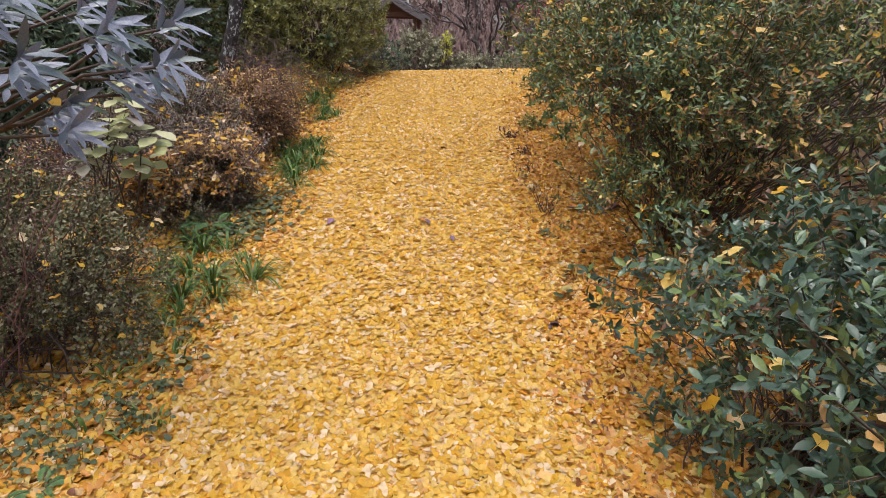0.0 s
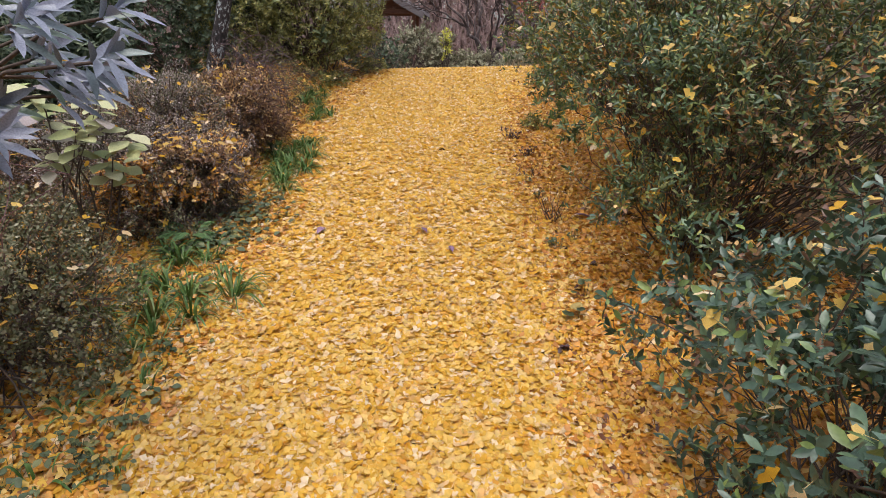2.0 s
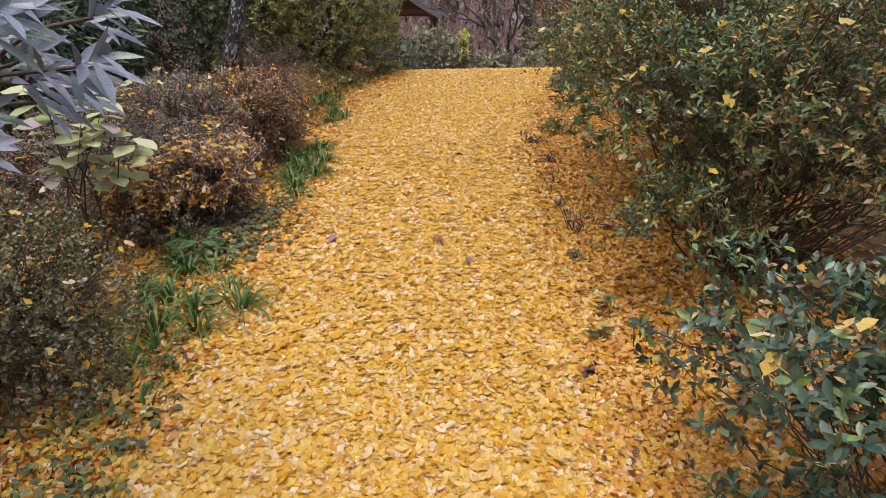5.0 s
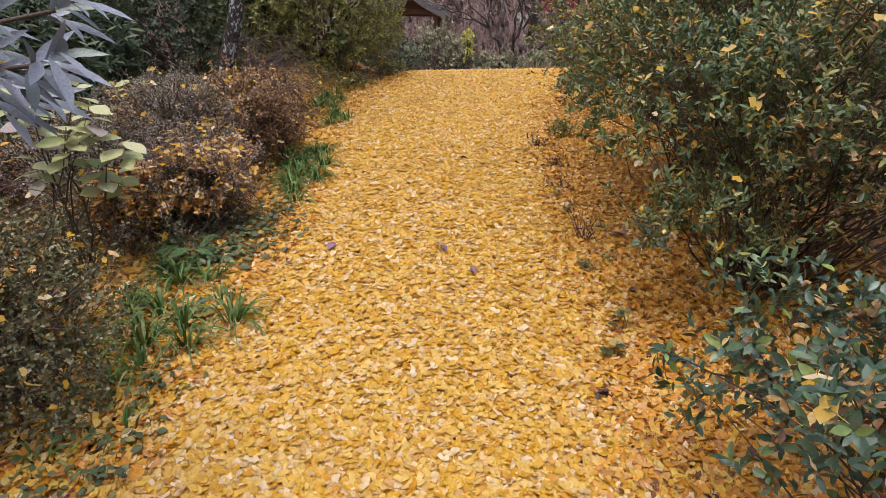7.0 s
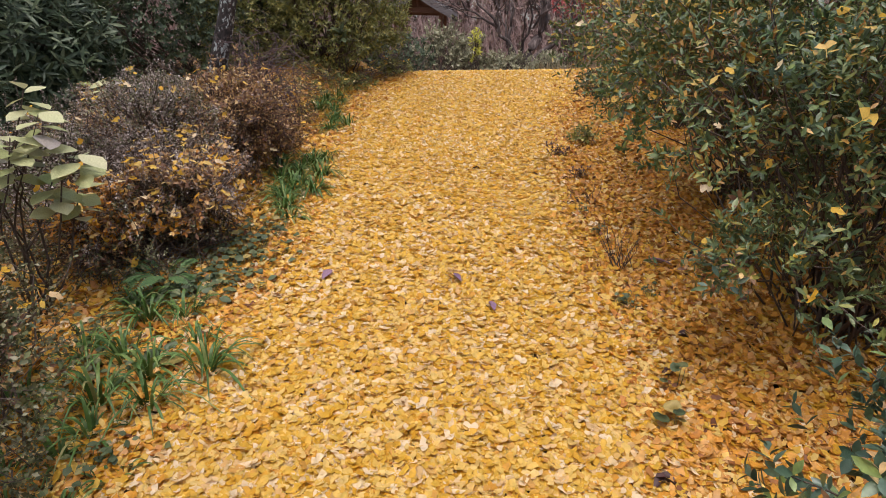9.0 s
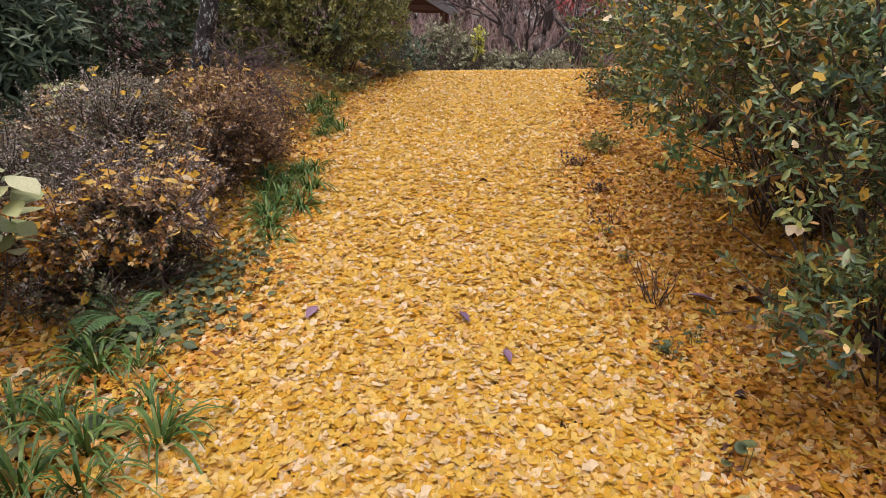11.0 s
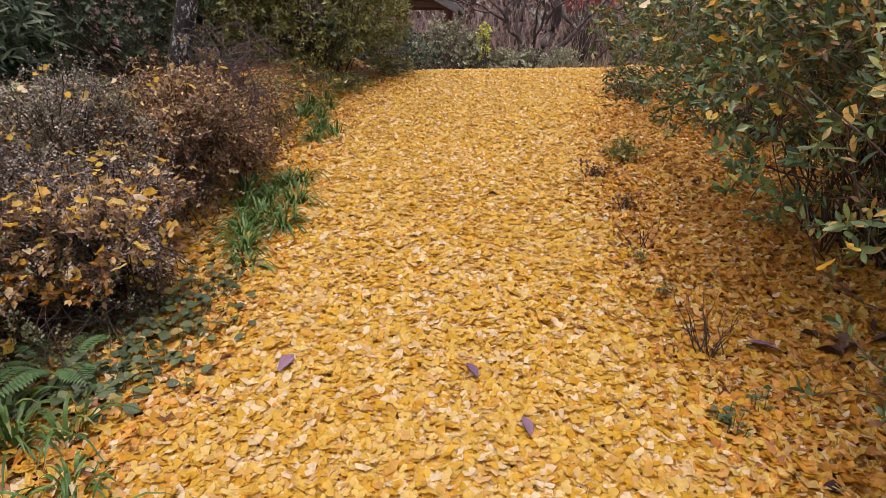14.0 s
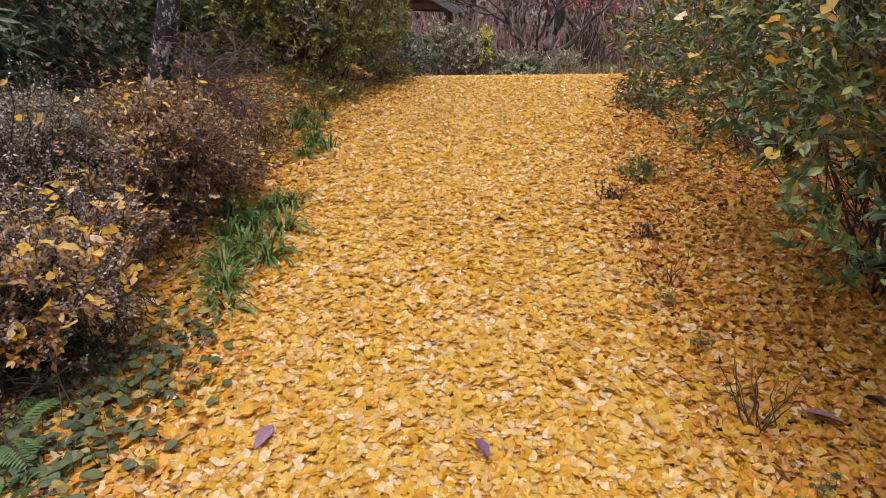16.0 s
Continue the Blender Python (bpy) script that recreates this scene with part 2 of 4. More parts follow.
# ---- leaf shapes: stalk at the origin, blade along y ----
def lance(width, fold=0.12, droop=0.10):
    """A pointed oval leaf of length 1, folded along its rib."""
    rows = [(0.0, 0.04), (0.22, 0.30), (0.50, 0.50), (0.76, 0.36), (1.0, 0.0)]
    v, f = [], []
    for y, w in rows:
        z = -droop * y * y
        v += [(-w * width, y, z + fold * w * width * 2), (0, y, z), (w * width, y, z + fold * w * width * 2)]
    v = v[:-3] + [(0, 1.0, -droop)]
    for k in range(3):
        a = 3 * k
        f += [(a, a + 1, a + 4, a + 3), (a + 1, a + 2, a + 5, a + 4)]
    f += [(9, 10, 12), (10, 11, 12)]
    return np.array(v), f


def blade_small(width):
    """A small leaf: a folded kite."""
    return np.array([(0, 0, 0), (-0.5 * width, 0.5, 0.08), (0, 0.55, 0), (0.5 * width, 0.5, 0.08), (0, 1, -0.08)]), [(0, 2, 1), (0, 3, 2), (1, 2, 4), (2, 3, 4)]


def fan(curl, notch, seed):
    """A ginkgo leaf, 1 wide: thin stalk and a fan with a notch and a wavy rim."""
    g = np.random.default_rng(seed)
    v = [(-0.012, -0.55, -0.06), (0.012, -0.55, -0.06), (0.016, 0.0, 0), (-0.016, 0.0, 0)]
    f = [(0, 1, 2, 3)]
    n, s = 8, len(v) + 1
    v.append((0, 0.30, -0.03))
    for k in range(n):
        a = math.radians(-72 + 144 * k / (n - 1))
        r = 0.62 * (1 + g.normal(0, 0.05)) * (1 - 0.10 * abs(k - 3.5) / 3.5)
        if k == 3:
            r *= 1 - notch
        x, y = r * math.sin(a), r * math.cos(a)
        v.append((x, y, curl * (x * x * 1.6 + 0.35 * y * y) + g.normal(0, 0.03)))
    for k in range(n - 1):
        f.append((4, s + k + 1, s + k))
    f += [(4, s, 3), (4, 2, s + n - 1)]
    return np.array(v, float), f


def disc_leaf(lobes, seed, cup=0.15):
    """A round or heart-shaped herb leaf, about 1 across."""
    g = np.random.default_rng(seed)
    v, f, n = [(0, 0.12, 0)], [], 12
    for k in range(n):
        a = 2 * math.pi * k / n
        r = 0.5 * (1 + 0.06 * math.cos(lobes * a) + g.normal(0, 0.02)) * (0.45 if k == 0 else 1)
        v.append((r * math.sin(a), 0.45 - r * math.cos(a), cup * r * r * 2 + g.normal(0, 0.015)))
    for k in range(n):
        f.append((0, 1 + k, 1 + (k + 1) % n))
    return np.array(v, float), f


T_LANCE, T_NARROW, T_BROAD, T_LONG = lance(0.42), lance(0.34), lance(0.66, 0.08), lance(0.21, 0.14, 0.16)
T_SMALL, T_TINY = blade_small(0.5), blade_small(0.62)
T_FANS = [fan(c, nt, s) for c, nt, s in ((0.22, 0.35, 1), (-0.2, 0.15, 2), (0.42, 0.25, 3), (0.05, 0.45, 4), (-0.35, 0.3, 5))]

T_FANS_FAR = [(np.array([(0, 0, 0), (-0.56, 0.24, 0.08 * c), (-0.30, 0.54, 0.05), (0.02, 0.46, -0.03), (0.30, 0.55, 0.06 * c), (0.56, 0.24, 0.07), (0, 0.3, 0)]), [(0, 6, 1), (1, 6, 2), (2, 6, 3), (3, 6, 4), (4, 6, 5), (5, 6, 0)]) for c in (2.0, -1.5, 3.0)]


# ---- the lie of the land ----
def step(a, b, x):
    s = np.clip((np.asarray(x, float) - a) / (b - a), 0, 1)
    return s * s * (3 - 2 * s)


def land(x, y):
    """The height of the ground: level at first, then a ramp to a crest, then down to a plain."""
    x, y = np.asarray(x, float), np.asarray(y, float)
    k = 0.35
    ramp = 0.1584 * (-1.95 + k * np.log1p(np.exp(np.clip((y + 1.95) / k, -40, 40))))
    crest = 0.1584 * 5.95
    up = np.minimum(ramp, crest)
    far = crest - 0.30 * step(6.15, 9.5, y)
    z = np.where(y < 6.1, up, far)
    z = z + 0.0354 * np.clip(x, -6, 6) * (1 - step(9, 20, y))
    z = z + 0.28 * step(-1.75, -2.5, x) * step(1.9, 3.2, y) * (1 - step(8, 11, y))
    z = z + 0.03 * step(0.9, 1.5, x) * step(-1.0, 0.5, y)
    return z


# ---- ground ----
def build_ground():
    xs = np.concatenate([[-400, -120, -50, -25, -14, -9], np.linspace(-6, 6, 81), [9, 14, 25, 50, 120, 400]])
    ys = np.concatenate([[-400, -120, -40, -20, -12], np.linspace(-8, 14, 133), [17, 22, 30, 50, 120, 400]])
    gx, gy = np.meshgrid(xs, ys, indexing="ij")
    gz = land(gx, gy)
    near = (np.abs(gx) < 7) & (gy > -9) & (gy < 14)
    bumps = np.array([noise.noise(Vector((x * 1.7, y * 1.7, 0))) for x, y in zip(gx.ravel(), gy.ravel())]).reshape(gx.shape)
    gz = gz + 0.018 * bumps * near
    nx, ny = gx.shape
    i, j = np.meshgrid(np.arange(nx - 1), np.arange(ny - 1), indexing="ij")
    i, j = i.ravel(), j.ravel()
    q = np.stack([i * ny + j, (i + 1) * ny + j, (i + 1) * ny + j + 1, i * ny + j + 1], 1)
    me = sheet("ground", np.stack([gx, gy, gz], -1).reshape(-1, 3), q.ravel(), [4] * len(q))
    me.materials.append(M_SOIL)
    return tagged(new("ground", me), "sloping garden ground of dark leaf mould under fallen leaves", "ground", kind="structure")


ground = build_ground()


def path_left(y):
    return np.interp(y, [-6, -2, -0.8, 0.3, 1.4, 3.1, 4.2, 6.3], [-1.15, -1.2, -1.3, -1.24, -1.34, -1.46, -1.43, -1.12])


def path_right(y):
    return np.interp(y, [-6, -1.2, -0.3, 0.3, 1.5, 3.0, 4.3, 5.9], [0.75, 0.62, 0.66, 0.58, 0.48, 0.48, 0.62, 0.88])


def flat_leaves(n, x0, x1, y0, y1, size, tilt, lift, keep):
    """Places and turns of n fallen leaves on the ground, those that keep() lets through."""
    p = np.stack([rng.uniform(x0, x1, n), rng.uniform(y0, y1, n)], 1)
    p = p[rng.uniform(0, 1, n) < keep(p[:, 0], p[:, 1])]
    n = len(p)
    z = land(p[:, 0], p[:, 1]) + 0.012 + rng.uniform(0, lift, n)
    ang = rng.uniform(0, 2 * np.pi, n)
    up = np.stack([rng.normal(0, tilt, n), rng.normal(0, tilt, n) - 0.15, np.ones(n)], 1)
    up = unit(up)
    way = np.stack([np.cos(ang), np.sin(ang), np.zeros(n)], 1)
    way = way - up * (way * up).sum(1, keepdims=True)
    s = size * rng.uniform(0.72, 1.25, n)
    return aims(way, up, s), np.column_stack([p, z])


def on_path(x, y, soft=0.22):
    return step(-soft, soft * 0.6, x - path_left(y)) * (1 - step(-soft * 0.4, soft, x - path_right(y)))


def build_carpet():
    """The leaves on the path: those on the stretch in front are pieces, the rest is one sheet for each leaf shape."""
    carpet = thing("leaf_carpet", (0, 0, 0), "thick carpet of fallen yellow ginkgo leaves on the path", "fallen leaves", kind="stuff")
    for k, t in enumerate(T_FANS):
        turns, places = flat_leaves(15000, -2.0, 1.4, -2.9, 2.6, 0.052, 0.24, 0.020, on_path)
        pick = (np.abs(places[:, 0] + 0.3) < 0.22) & (np.abs(places[:, 1] + 0.05) < 0.26)
        idx = np.flatnonzero(pick)[:58]
        rest = np.ones(len(places), bool)
        rest[idx] = False
        put("fallen_leaves", scattered("fallen_leaves", t, turns[rest], places[rest]), M_GINKGO, carpet)["kind"] = "stuff"
        me = one("ginkgo_leaf", t, M_GINKGO)
        for q in idx:
            m = Matrix(turns[q].tolist()).to_4x4()
            m.translation = places[q]
            place("ginkgo_leaf", me, carpet, m)
    for t in T_FANS_FAR:
        for n, y0, y1, tilt, lift in ((21000, 2.3, 6.8, 0.21, 0.024), (17000, -2.9, 6.0, 0.07, 0.004), (14000, -10.0, -2.9, 0.2, 0.02)):
            turns, places = flat_leaves(n, -2.0, 1.4, y0, y1, 0.052, tilt, lift, on_path)
            put("fallen_leaves", scattered("fallen_leaves", t, turns, places), M_GINKGO, carpet)["kind"] = "stuff"
    return carpet


def build_litter():
    """Browner leaves on the verges; under the shrubs some shade is in their colour."""
    litter = thing("leaf_litter", (0, 0, 0), "orange-brown ginkgo leaves littering the verges under shrubs, some shade in their colour", "fallen leaves", kind="stuff")

    def verge(x, y):
        left = step(0.1, -0.1, x - path_left(y)) * np.where(y < 0.0, 0.7, np.where(y > 2.2, 0.6, 0.6)) * step(-4.2, -2.0, x)
        right = step(-0.35, 0.1, x - path_right(y)) * (1 - 0.6 * step(1.5, 2.2, x)) * (1 - step(2.2, 3.0, x)) * 0.9
        return np.clip(left + right, 0, 1)

    for k, t in enumerate(T_FANS[:2] + T_FANS_FAR[:2]):
        turns, places = flat_leaves(32000, -4.4, 3.0, -9.5, 7.0, 0.053, 0.32, 0.022, verge)
        left = places[:, 0] < 0
        # Fewer yellow leaves past x 0.7: shade under the shrubs put into the mix.
        glow = rng.uniform(0, 1, len(places)) < np.where(left, np.where(places[:, 1] > 2.2, 0.42, 0.38), 0.45 - 0.3 * step(0.7, 1.3, places[:, 0]))
        put("fallen_leaves", scattered("fallen_leaves", t, turns[glow], places[glow]), M_GINKGO, litter)["kind"] = "stuff"
        put("fallen_leaves", scattered("fallen_leaves", t, turns[~glow], places[~glow]), M_LITTER, litter)["kind"] = "stuff"
    for t, mat in ((T_FANS_FAR[0], M_GINKGO), (T_FANS_FAR[1], M_LITTER), (T_FANS_FAR[2], M_LITTER)):
        turns, places = flat_leaves(20000, 0.35, 2.3, -2.6, 4.2, 0.05, 0.30, 0.022, lambda x, y: step(-0.15, 0.1, x - path_right(y)) * (1 - 0.7 * step(1.5, 2.2, x)))
        put("fallen_leaves", scattered("fallen_leaves", t, turns, places), mat, litter)["kind"] = "stuff"
    for t, mat, n in ((T_FANS[1], M_GINKGO, 13000), (T_FANS[3], M_LITTER, 6000), (T_FANS_FAR[0], M_GINKGO, 14000), (T_FANS_FAR[2], M_LITTER, 11000)):
        turns, places = flat_leaves(int(n * 1.25), -2.9, -0.9, -7.0, 6.0, 0.052, 0.32, 0.026, lambda x, y: (1 - step(-0.05, 0.15, x - path_left(y))) * (1 - 0.7 * step(-2.0, -2.6, x)))
        put("fallen_leaves", scattered("fallen_leaves", t, turns, places), mat, litter)["kind"] = "stuff"
    return litter


def loose_leaf(name, template, material, x, y, length, turn, label, curl=0.15, lift=0.03):
    me = one(name, template, material)
    ob = new(name, me)
    ob.matrix_basis = Matrix.Translation((x, y, float(land(x, y)) + lift)) @ pose(0, 0, 0, 12, 10, turn) @ Matrix.Diagonal((length, length, length, 1))
    return tagged(ob, label, "fallen leaf", "dead leaves on the carpet")


# ---- shrubs ----
def shell_points(lobes, n, depth=0.45, rough=0.22, freq=2.2, gap=0.25, low=-0.75, hollow=9.0):
    """Points near the skin of a heap of rounded lobes (centre, radii), uneven and with gaps, and the ways out of it."""
    vol = np.array([r[0] * r[1] + r[1] * r[2] + r[0] * r[2] for _, r in lobes])
    which = rng.choice(len(lobes), n, p=vol / vol.sum())
    c = np.array([q[0] for q in lobes], float)[which]
    r = np.array([q[1] for q in lobes], float)[which]
    d = unit(rng.normal(0, 1, (n, 3)))
    d[:, 2] = np.where(d[:, 2] < low, -d[:, 2], d[:, 2])
    s = 1 - depth * rng.uniform(0, 1, n) ** 1.6
    p = c + d * r * s[:, None]
    nz = np.array([noise.noise(Vector(q * freq)) for q in p])
    nz2 = np.array([noise.noise(Vector(q * freq * 3.1 + np.array([7, 3, 1])) ) for q in p])
    p = p + d * (rough * nz + rough * 0.5 * nz2)[:, None] * np.minimum(r, 0.8)
    inner = np.zeros(n, bool)
    for cc, rr in lobes:
        inner |= (((p - np.array(cc)) / np.array(rr)) ** 2).sum(1) < (1 - depth) ** 2 * 0.8
    keep = ~inner & (nz > -hollow - 0.2 * rng.uniform(0, 1, n)) & (nz2 > -gap - 0.25 * rng.uniform(0, 1, n)) & (p[:, 2] > land(p[:, 0], p[:, 1]) + 0.04)
    out = unit(d / r)
    return p[keep], out[keep]


def whorls(p, out, leaves, length, spread=0.75, rise=0.35, jitter=0.3):
    """Tufts of leaves at shoot tips: ways, ups, sizes and places of every leaf."""
    n = len(p)
    axis = unit(out * 0.6 + np.array([0, 0, rise]) + rng.normal(0, jitter, (n, 3)))
    ref = unit(np.cross(axis, unit(rng.normal(0, 1, (n, 3)))))
    oth = np.cross(axis, ref)
    k = np.arange(leaves)
    ang = k * 2.4 + rng.uniform(0, 6.28, (n, 1))
    tilt = spread * rng.uniform(0.6, 1.25, (n, leaves))
    side = np.cos(ang)[..., None] * ref[:, None] + np.sin(ang)[..., None] * oth[:, None]
    way = axis[:, None] * np.cos(tilt)[..., None] + side * np.sin(tilt)[..., None]
    up = axis[:, None] * np.sin(tilt)[..., None] - side * np.cos(tilt)[..., None] + 0.01
    size = length * rng.uniform(0.6, 1.2, (n, leaves))
    at = p[:, None] + axis[:, None] * (0.012 * (k - leaves / 2))[None, :, None]
    return aims(way.reshape(-1, 3), up.reshape(-1, 3), size.ravel()), at.reshape(-1, 3)


def stems(base, p, out, count, r0, spread, back=0.05):
    """Boughs from a few feet to some of the shoots, with twigs off them."""
    lines = []
    base = np.asarray(base, float)
    pick = rng.choice(len(p), min(count, len(p)), replace=False)
    for k in pick:
        foot = base + np.array([*np.clip(rng.normal(0, spread, 2), -1.6 * spread, 1.6 * spread), 0])
        foot[2] = land(foot[0], foot[1]) - 0.02
        tip = p[k] - out[k] * back
        path = bend(foot, tip, 7, 0.12, 0.06)
        lines.append((path, r0 * rng.uniform(0.5, 1.1), 0.0025, 5))
        for _ in range(2):
            a = path[rng.integers(3, 6)]
            b = p[rng.integers(0, len(p))]
            if np.linalg.norm(b - a) < 0.5:
                lines.append((bend(a, b, 4, 0.1), r0 * 0.3, 0.002, 4))
    return lines


def caught(thing_root, p, out, n, size=0.056, name="caught_leaf"):
    """Yellow ginkgo leaves that fell into a shrub, each a piece of its own."""
    if not n:
        return
    open_side = np.flatnonzero(out @ np.array([-0.35 * np.sign(thing_root.location.x), -0.5, 0.6]) > 0.1)
    pick = rng.choice(open_side, min(n, len(open_side)), replace=False)
    meshes = [one("caught_leaf", t, M_GINKGO) for t in (T_FANS[0], T_FANS[3], T_FANS[1])]
    for k in pick:
        way = unit(rng.normal(0, 1, 3) * np.array([1, 1, 0.6]))
        t = aims(way[None], unit(out[k] * 0.5 + np.array([0, -0.2, 0.8]) + rng.normal(0, 0.3, 3))[None], [size * rng.uniform(0.7, 1.2)])[0]
        m = Matrix(t.tolist()).to_4x4()
        m.translation = p[k] + out[k] * 0.04 + np.array([0, 0, 0.015])
        place(name, meshes[int(k) % 3], thing_root, m)


def shrub(name, label, base, lobes, shoots, leaf, leaves, length, material, stem_count, stem_r=0.012, spread=0.12, pieces=None, yellow=0, depth=0.45, rough=0.22, gap=0.25, tuft=0.75, twig=None, category="shrub", low=-0.75, freq=2.2, extra=(), rise=0.35, sprays=0, hollow=0.22):
    """A shrub: boughs, leaves in tufts, the nearest leaves as pieces, yellow leaves caught in it."""
    base = (base[0], base[1], float(land(base[0], base[1])))
    root = thing(name, base, label, category)
    p, out = shell_points(lobes, shoots, depth, rough, freq, gap, low, hollow)
    put("branchwork", rod("branchwork", stems(base, p, out, stem_count, stem_r, spread)), twig or M_TWIG, root)["kind"] = "stuff"
    turns, places = whorls(p, out, leaves, length, tuft, rise)
    if sprays:
        pick = rng.choice(len(p), sprays, replace=False)
        lines, sp, so = [], [], []
        for k in pick:
            way = unit(out[k] * 0.9 + np.array([0, 0, 0.35]) + rng.normal(0, 0.3, 3))
            reach = rng.uniform(0.06, 0.24)
            line = bend(p[k] - out[k] * 0.1, p[k] + way * reach, 5, 0.08)
            lines.append((line, 0.0035, 0.0015, 4))
            sp += [line[2], line[3], line[4], line[4] + way * 0.01]
            so += [way] * 4
        put("branchwork", rod("branchwork", lines), twig or M_TWIG, root)["kind"] = "stuff"
        t2, p2 = whorls(np.array(sp), np.array(so), max(4, leaves - 2), length * 0.95, tuft, rise)
        turns, places = np.concatenate([turns, t2]), np.concatenate([places, p2])
    rest = np.ones(len(places), bool)
    if pieces:
        (x0, x1), (y0, y1), (z0, z1) = pieces
        q = np.flatnonzero((places[:, 0] > x0) & (places[:, 0] < x1) & (places[:, 1] > y0) & (places[:, 1] < y1) & (places[:, 2] > z0) & (places[:, 2] < z1))[:260]
        rest[q] = False
        me = one("leaf", leaf, material)
        for k in q:
            m = Matrix(turns[k].tolist()).to_4x4()
            m.translation = places[k]
            place("leaf", me, root, m)
    put("foliage", scattered("foliage", leaf, turns[rest], places[rest]), material, root)["kind"] = "stuff"
    for mat2, share, leaf2, len2, lab2 in extra:
        patch = np.array([noise.noise(Vector(q * 1.7 + np.array([3.1 * len2 * 100, 5, 9]))) for q in p]) + rng.normal(0, 0.06, len(p))
        sel = patch > np.quantile(patch, 1 - share)
        tt, pp = whorls(p[sel] + out[sel] * 0.01, out[sel], max(3, leaves - 2), len2, tuft, rise)
        put("foliage", scattered("foliage", leaf2, tt, pp), mat2, root, lab2)["kind"] = "stuff"
    caught(root, p, out, yellow)
    return root


def build_right_shrubs():
    shrub("azalea_shrub", "dark green azalea beside the path dotted with yellow leaves", (1.45, -2.2),
          [((1.32, -2.50, 0.42), (0.56, 0.70, 0.44)), ((1.20, -1.75, 0.34), (0.52, 0.42, 0.38)), ((2.1, -2.0, 0.4), (0.8, 0.9, 0.68)), ((1.55, -2.55, 0.02), (0.48, 0.55, 0.38)), ((1.75, -3.2, 0.3), (0.6, 0.6, 0.6)), ((1.25, -3.1, 0.55), (0.42, 0.45, 0.30))],
          4300, T_LANCE, 7, 0.053, M_AZALEA, 130, 0.006, 0.15, ((0.5, 1.0), (-2.6, -1.2), (0.2, 1.0)), 170, 0.7, 0.32, -0.02, 0.95, sprays=110,
          extra=((M_RUST, 0.16, T_LANCE, 0.045, "rusty dying leaves"), (M_HERB, 0.05, T_LANCE, 0.05, "fresh green shoots")))
    shrub("azalea_sprout", "small green azalea shoots low at the edge of the path", (1.05, -2.05),
          [((1.05, -2.05, -0.17), (0.24, 0.30, 0.20))], 46, T_LANCE, 7, 0.055, M_AZALEA, 14, 0.004, 0.08, None, 3, 0.7, 0.2, 0.3, 0.95)
    shrub("azalea_shrub", "tall olive-green azalea overhanging the path, with rusty leaves", (1.6, -0.1),
          [((1.42, -0.25, 0.95), (0.85, 0.75, 0.66)), ((1.30, 0.55, 1.28), (0.85, 0.6, 0.56)), ((2.3, -0.6, 1.05), (0.9, 1.0, 0.9)), ((1.12, -0.55, 0.48), (0.38, 0.36, 0.20)), ((1.8, 0.3, 0.6), (0.45, 0.9, 0.4))],
          8200, T_NARROW, 7, 0.045, M_AZALEA_MIX, 140, 0.007, 0.14, ((0.4, 0.75), (-1.1, 0.6), (0.5, 1.5)), 290, 0.8, 0.42, -0.10, 0.95, low=-0.45, sprays=320,
          extra=((M_AZALEA, 0.12, T_LANCE, 0.048, "blue-green young leaves"), (M_RUST, 0.24, T_LANCE, 0.038, "rusty dying leaves"), (M_FERN, 0.03, T_LANCE, 0.047, "bright green young shoots")))
    shrub("azalea_shrub", "tall olive azalea further up the slope with caught yellow leaves", (1.7, 1.3),
          [((1.28, 1.15, 1.38), (0.82, 0.6, 0.55)), ((1.18, 1.8, 1.42), (0.76, 0.7, 0.50)), ((1.95, 0.9, 1.6), (1.0, 1.3, 0.8)), ((1.75, 1.4, 0.9), (0.45, 0.8, 0.4))],
          6800, T_NARROW, 7, 0.043, M_AZALEA_MIX, 110, 0.007, 0.14, None, 260, 0.8, 0.42, -0.10, 0.95, low=-0.8, sprays=220,
          extra=((M_AZALEA, 0.09, T_SMALL, 0.046, "blue-green young leaves"), (M_RUST, 0.24, T_SMALL, 0.038, "rusty dying leaves"), (M_FERN, 0.03, T_LANCE, 0.045, "bright green young shoots")))
    shrub("azalea_shrub", "azalea with blue-green tufts further up the slope", (1.7, 3.2),
          [((1.35, 3.0, 1.15), (0.75, 0.9, 0.55)), ((1.6, 4.2, 1.3), (0.8, 0.9, 0.6)), ((2.6, 2.6, 1.5), (1.0, 1.6, 1.1))],
          2600, T_NARROW, 6, 0.06, M_AZALEA_MIX, 80, 0.008, 0.12, None, 70, 0.55, 0.32, 0.02, 0.95, sprays=160,
          extra=((M_AZALEA, 0.3, T_LANCE, 0.055, "blue-green young leaves"),))
    shrub("azalea_shrub", "dense mass of azalea behind the shrubs along the path", (3.6, 1.0),
          [((3.5, 1.6, 1.2), (1.2, 1.8, 1.3)), ((3.5, -1.2, 0.8), (1.1, 1.6, 1.2)), ((3.4, 4.4, 1.6), (1.3, 1.6, 1.2))],
          3600, T_SMALL, 6, 0.06, M_AZALEA_MIX, 60, 0.012, 0.4, None, 30, 0.55, 0.35, 0.1, 0.95, extra=((M_RUST, 0.12, T_SMALL, 0.05, "rusty dying leaves"),))
    shrub("verge_shrub", "low yellow-green sprouting shrub at the path's edge", (0.72, 2.75),
          [((0.75, 2.75, 0.55), (0.16, 0.22, 0.10))], 60, T_SMALL, 5, 0.045, M_EVERGREEN, 12, 0.003, 0.06, None, 6, 0.8, 0.2, 0.3, 0.9)
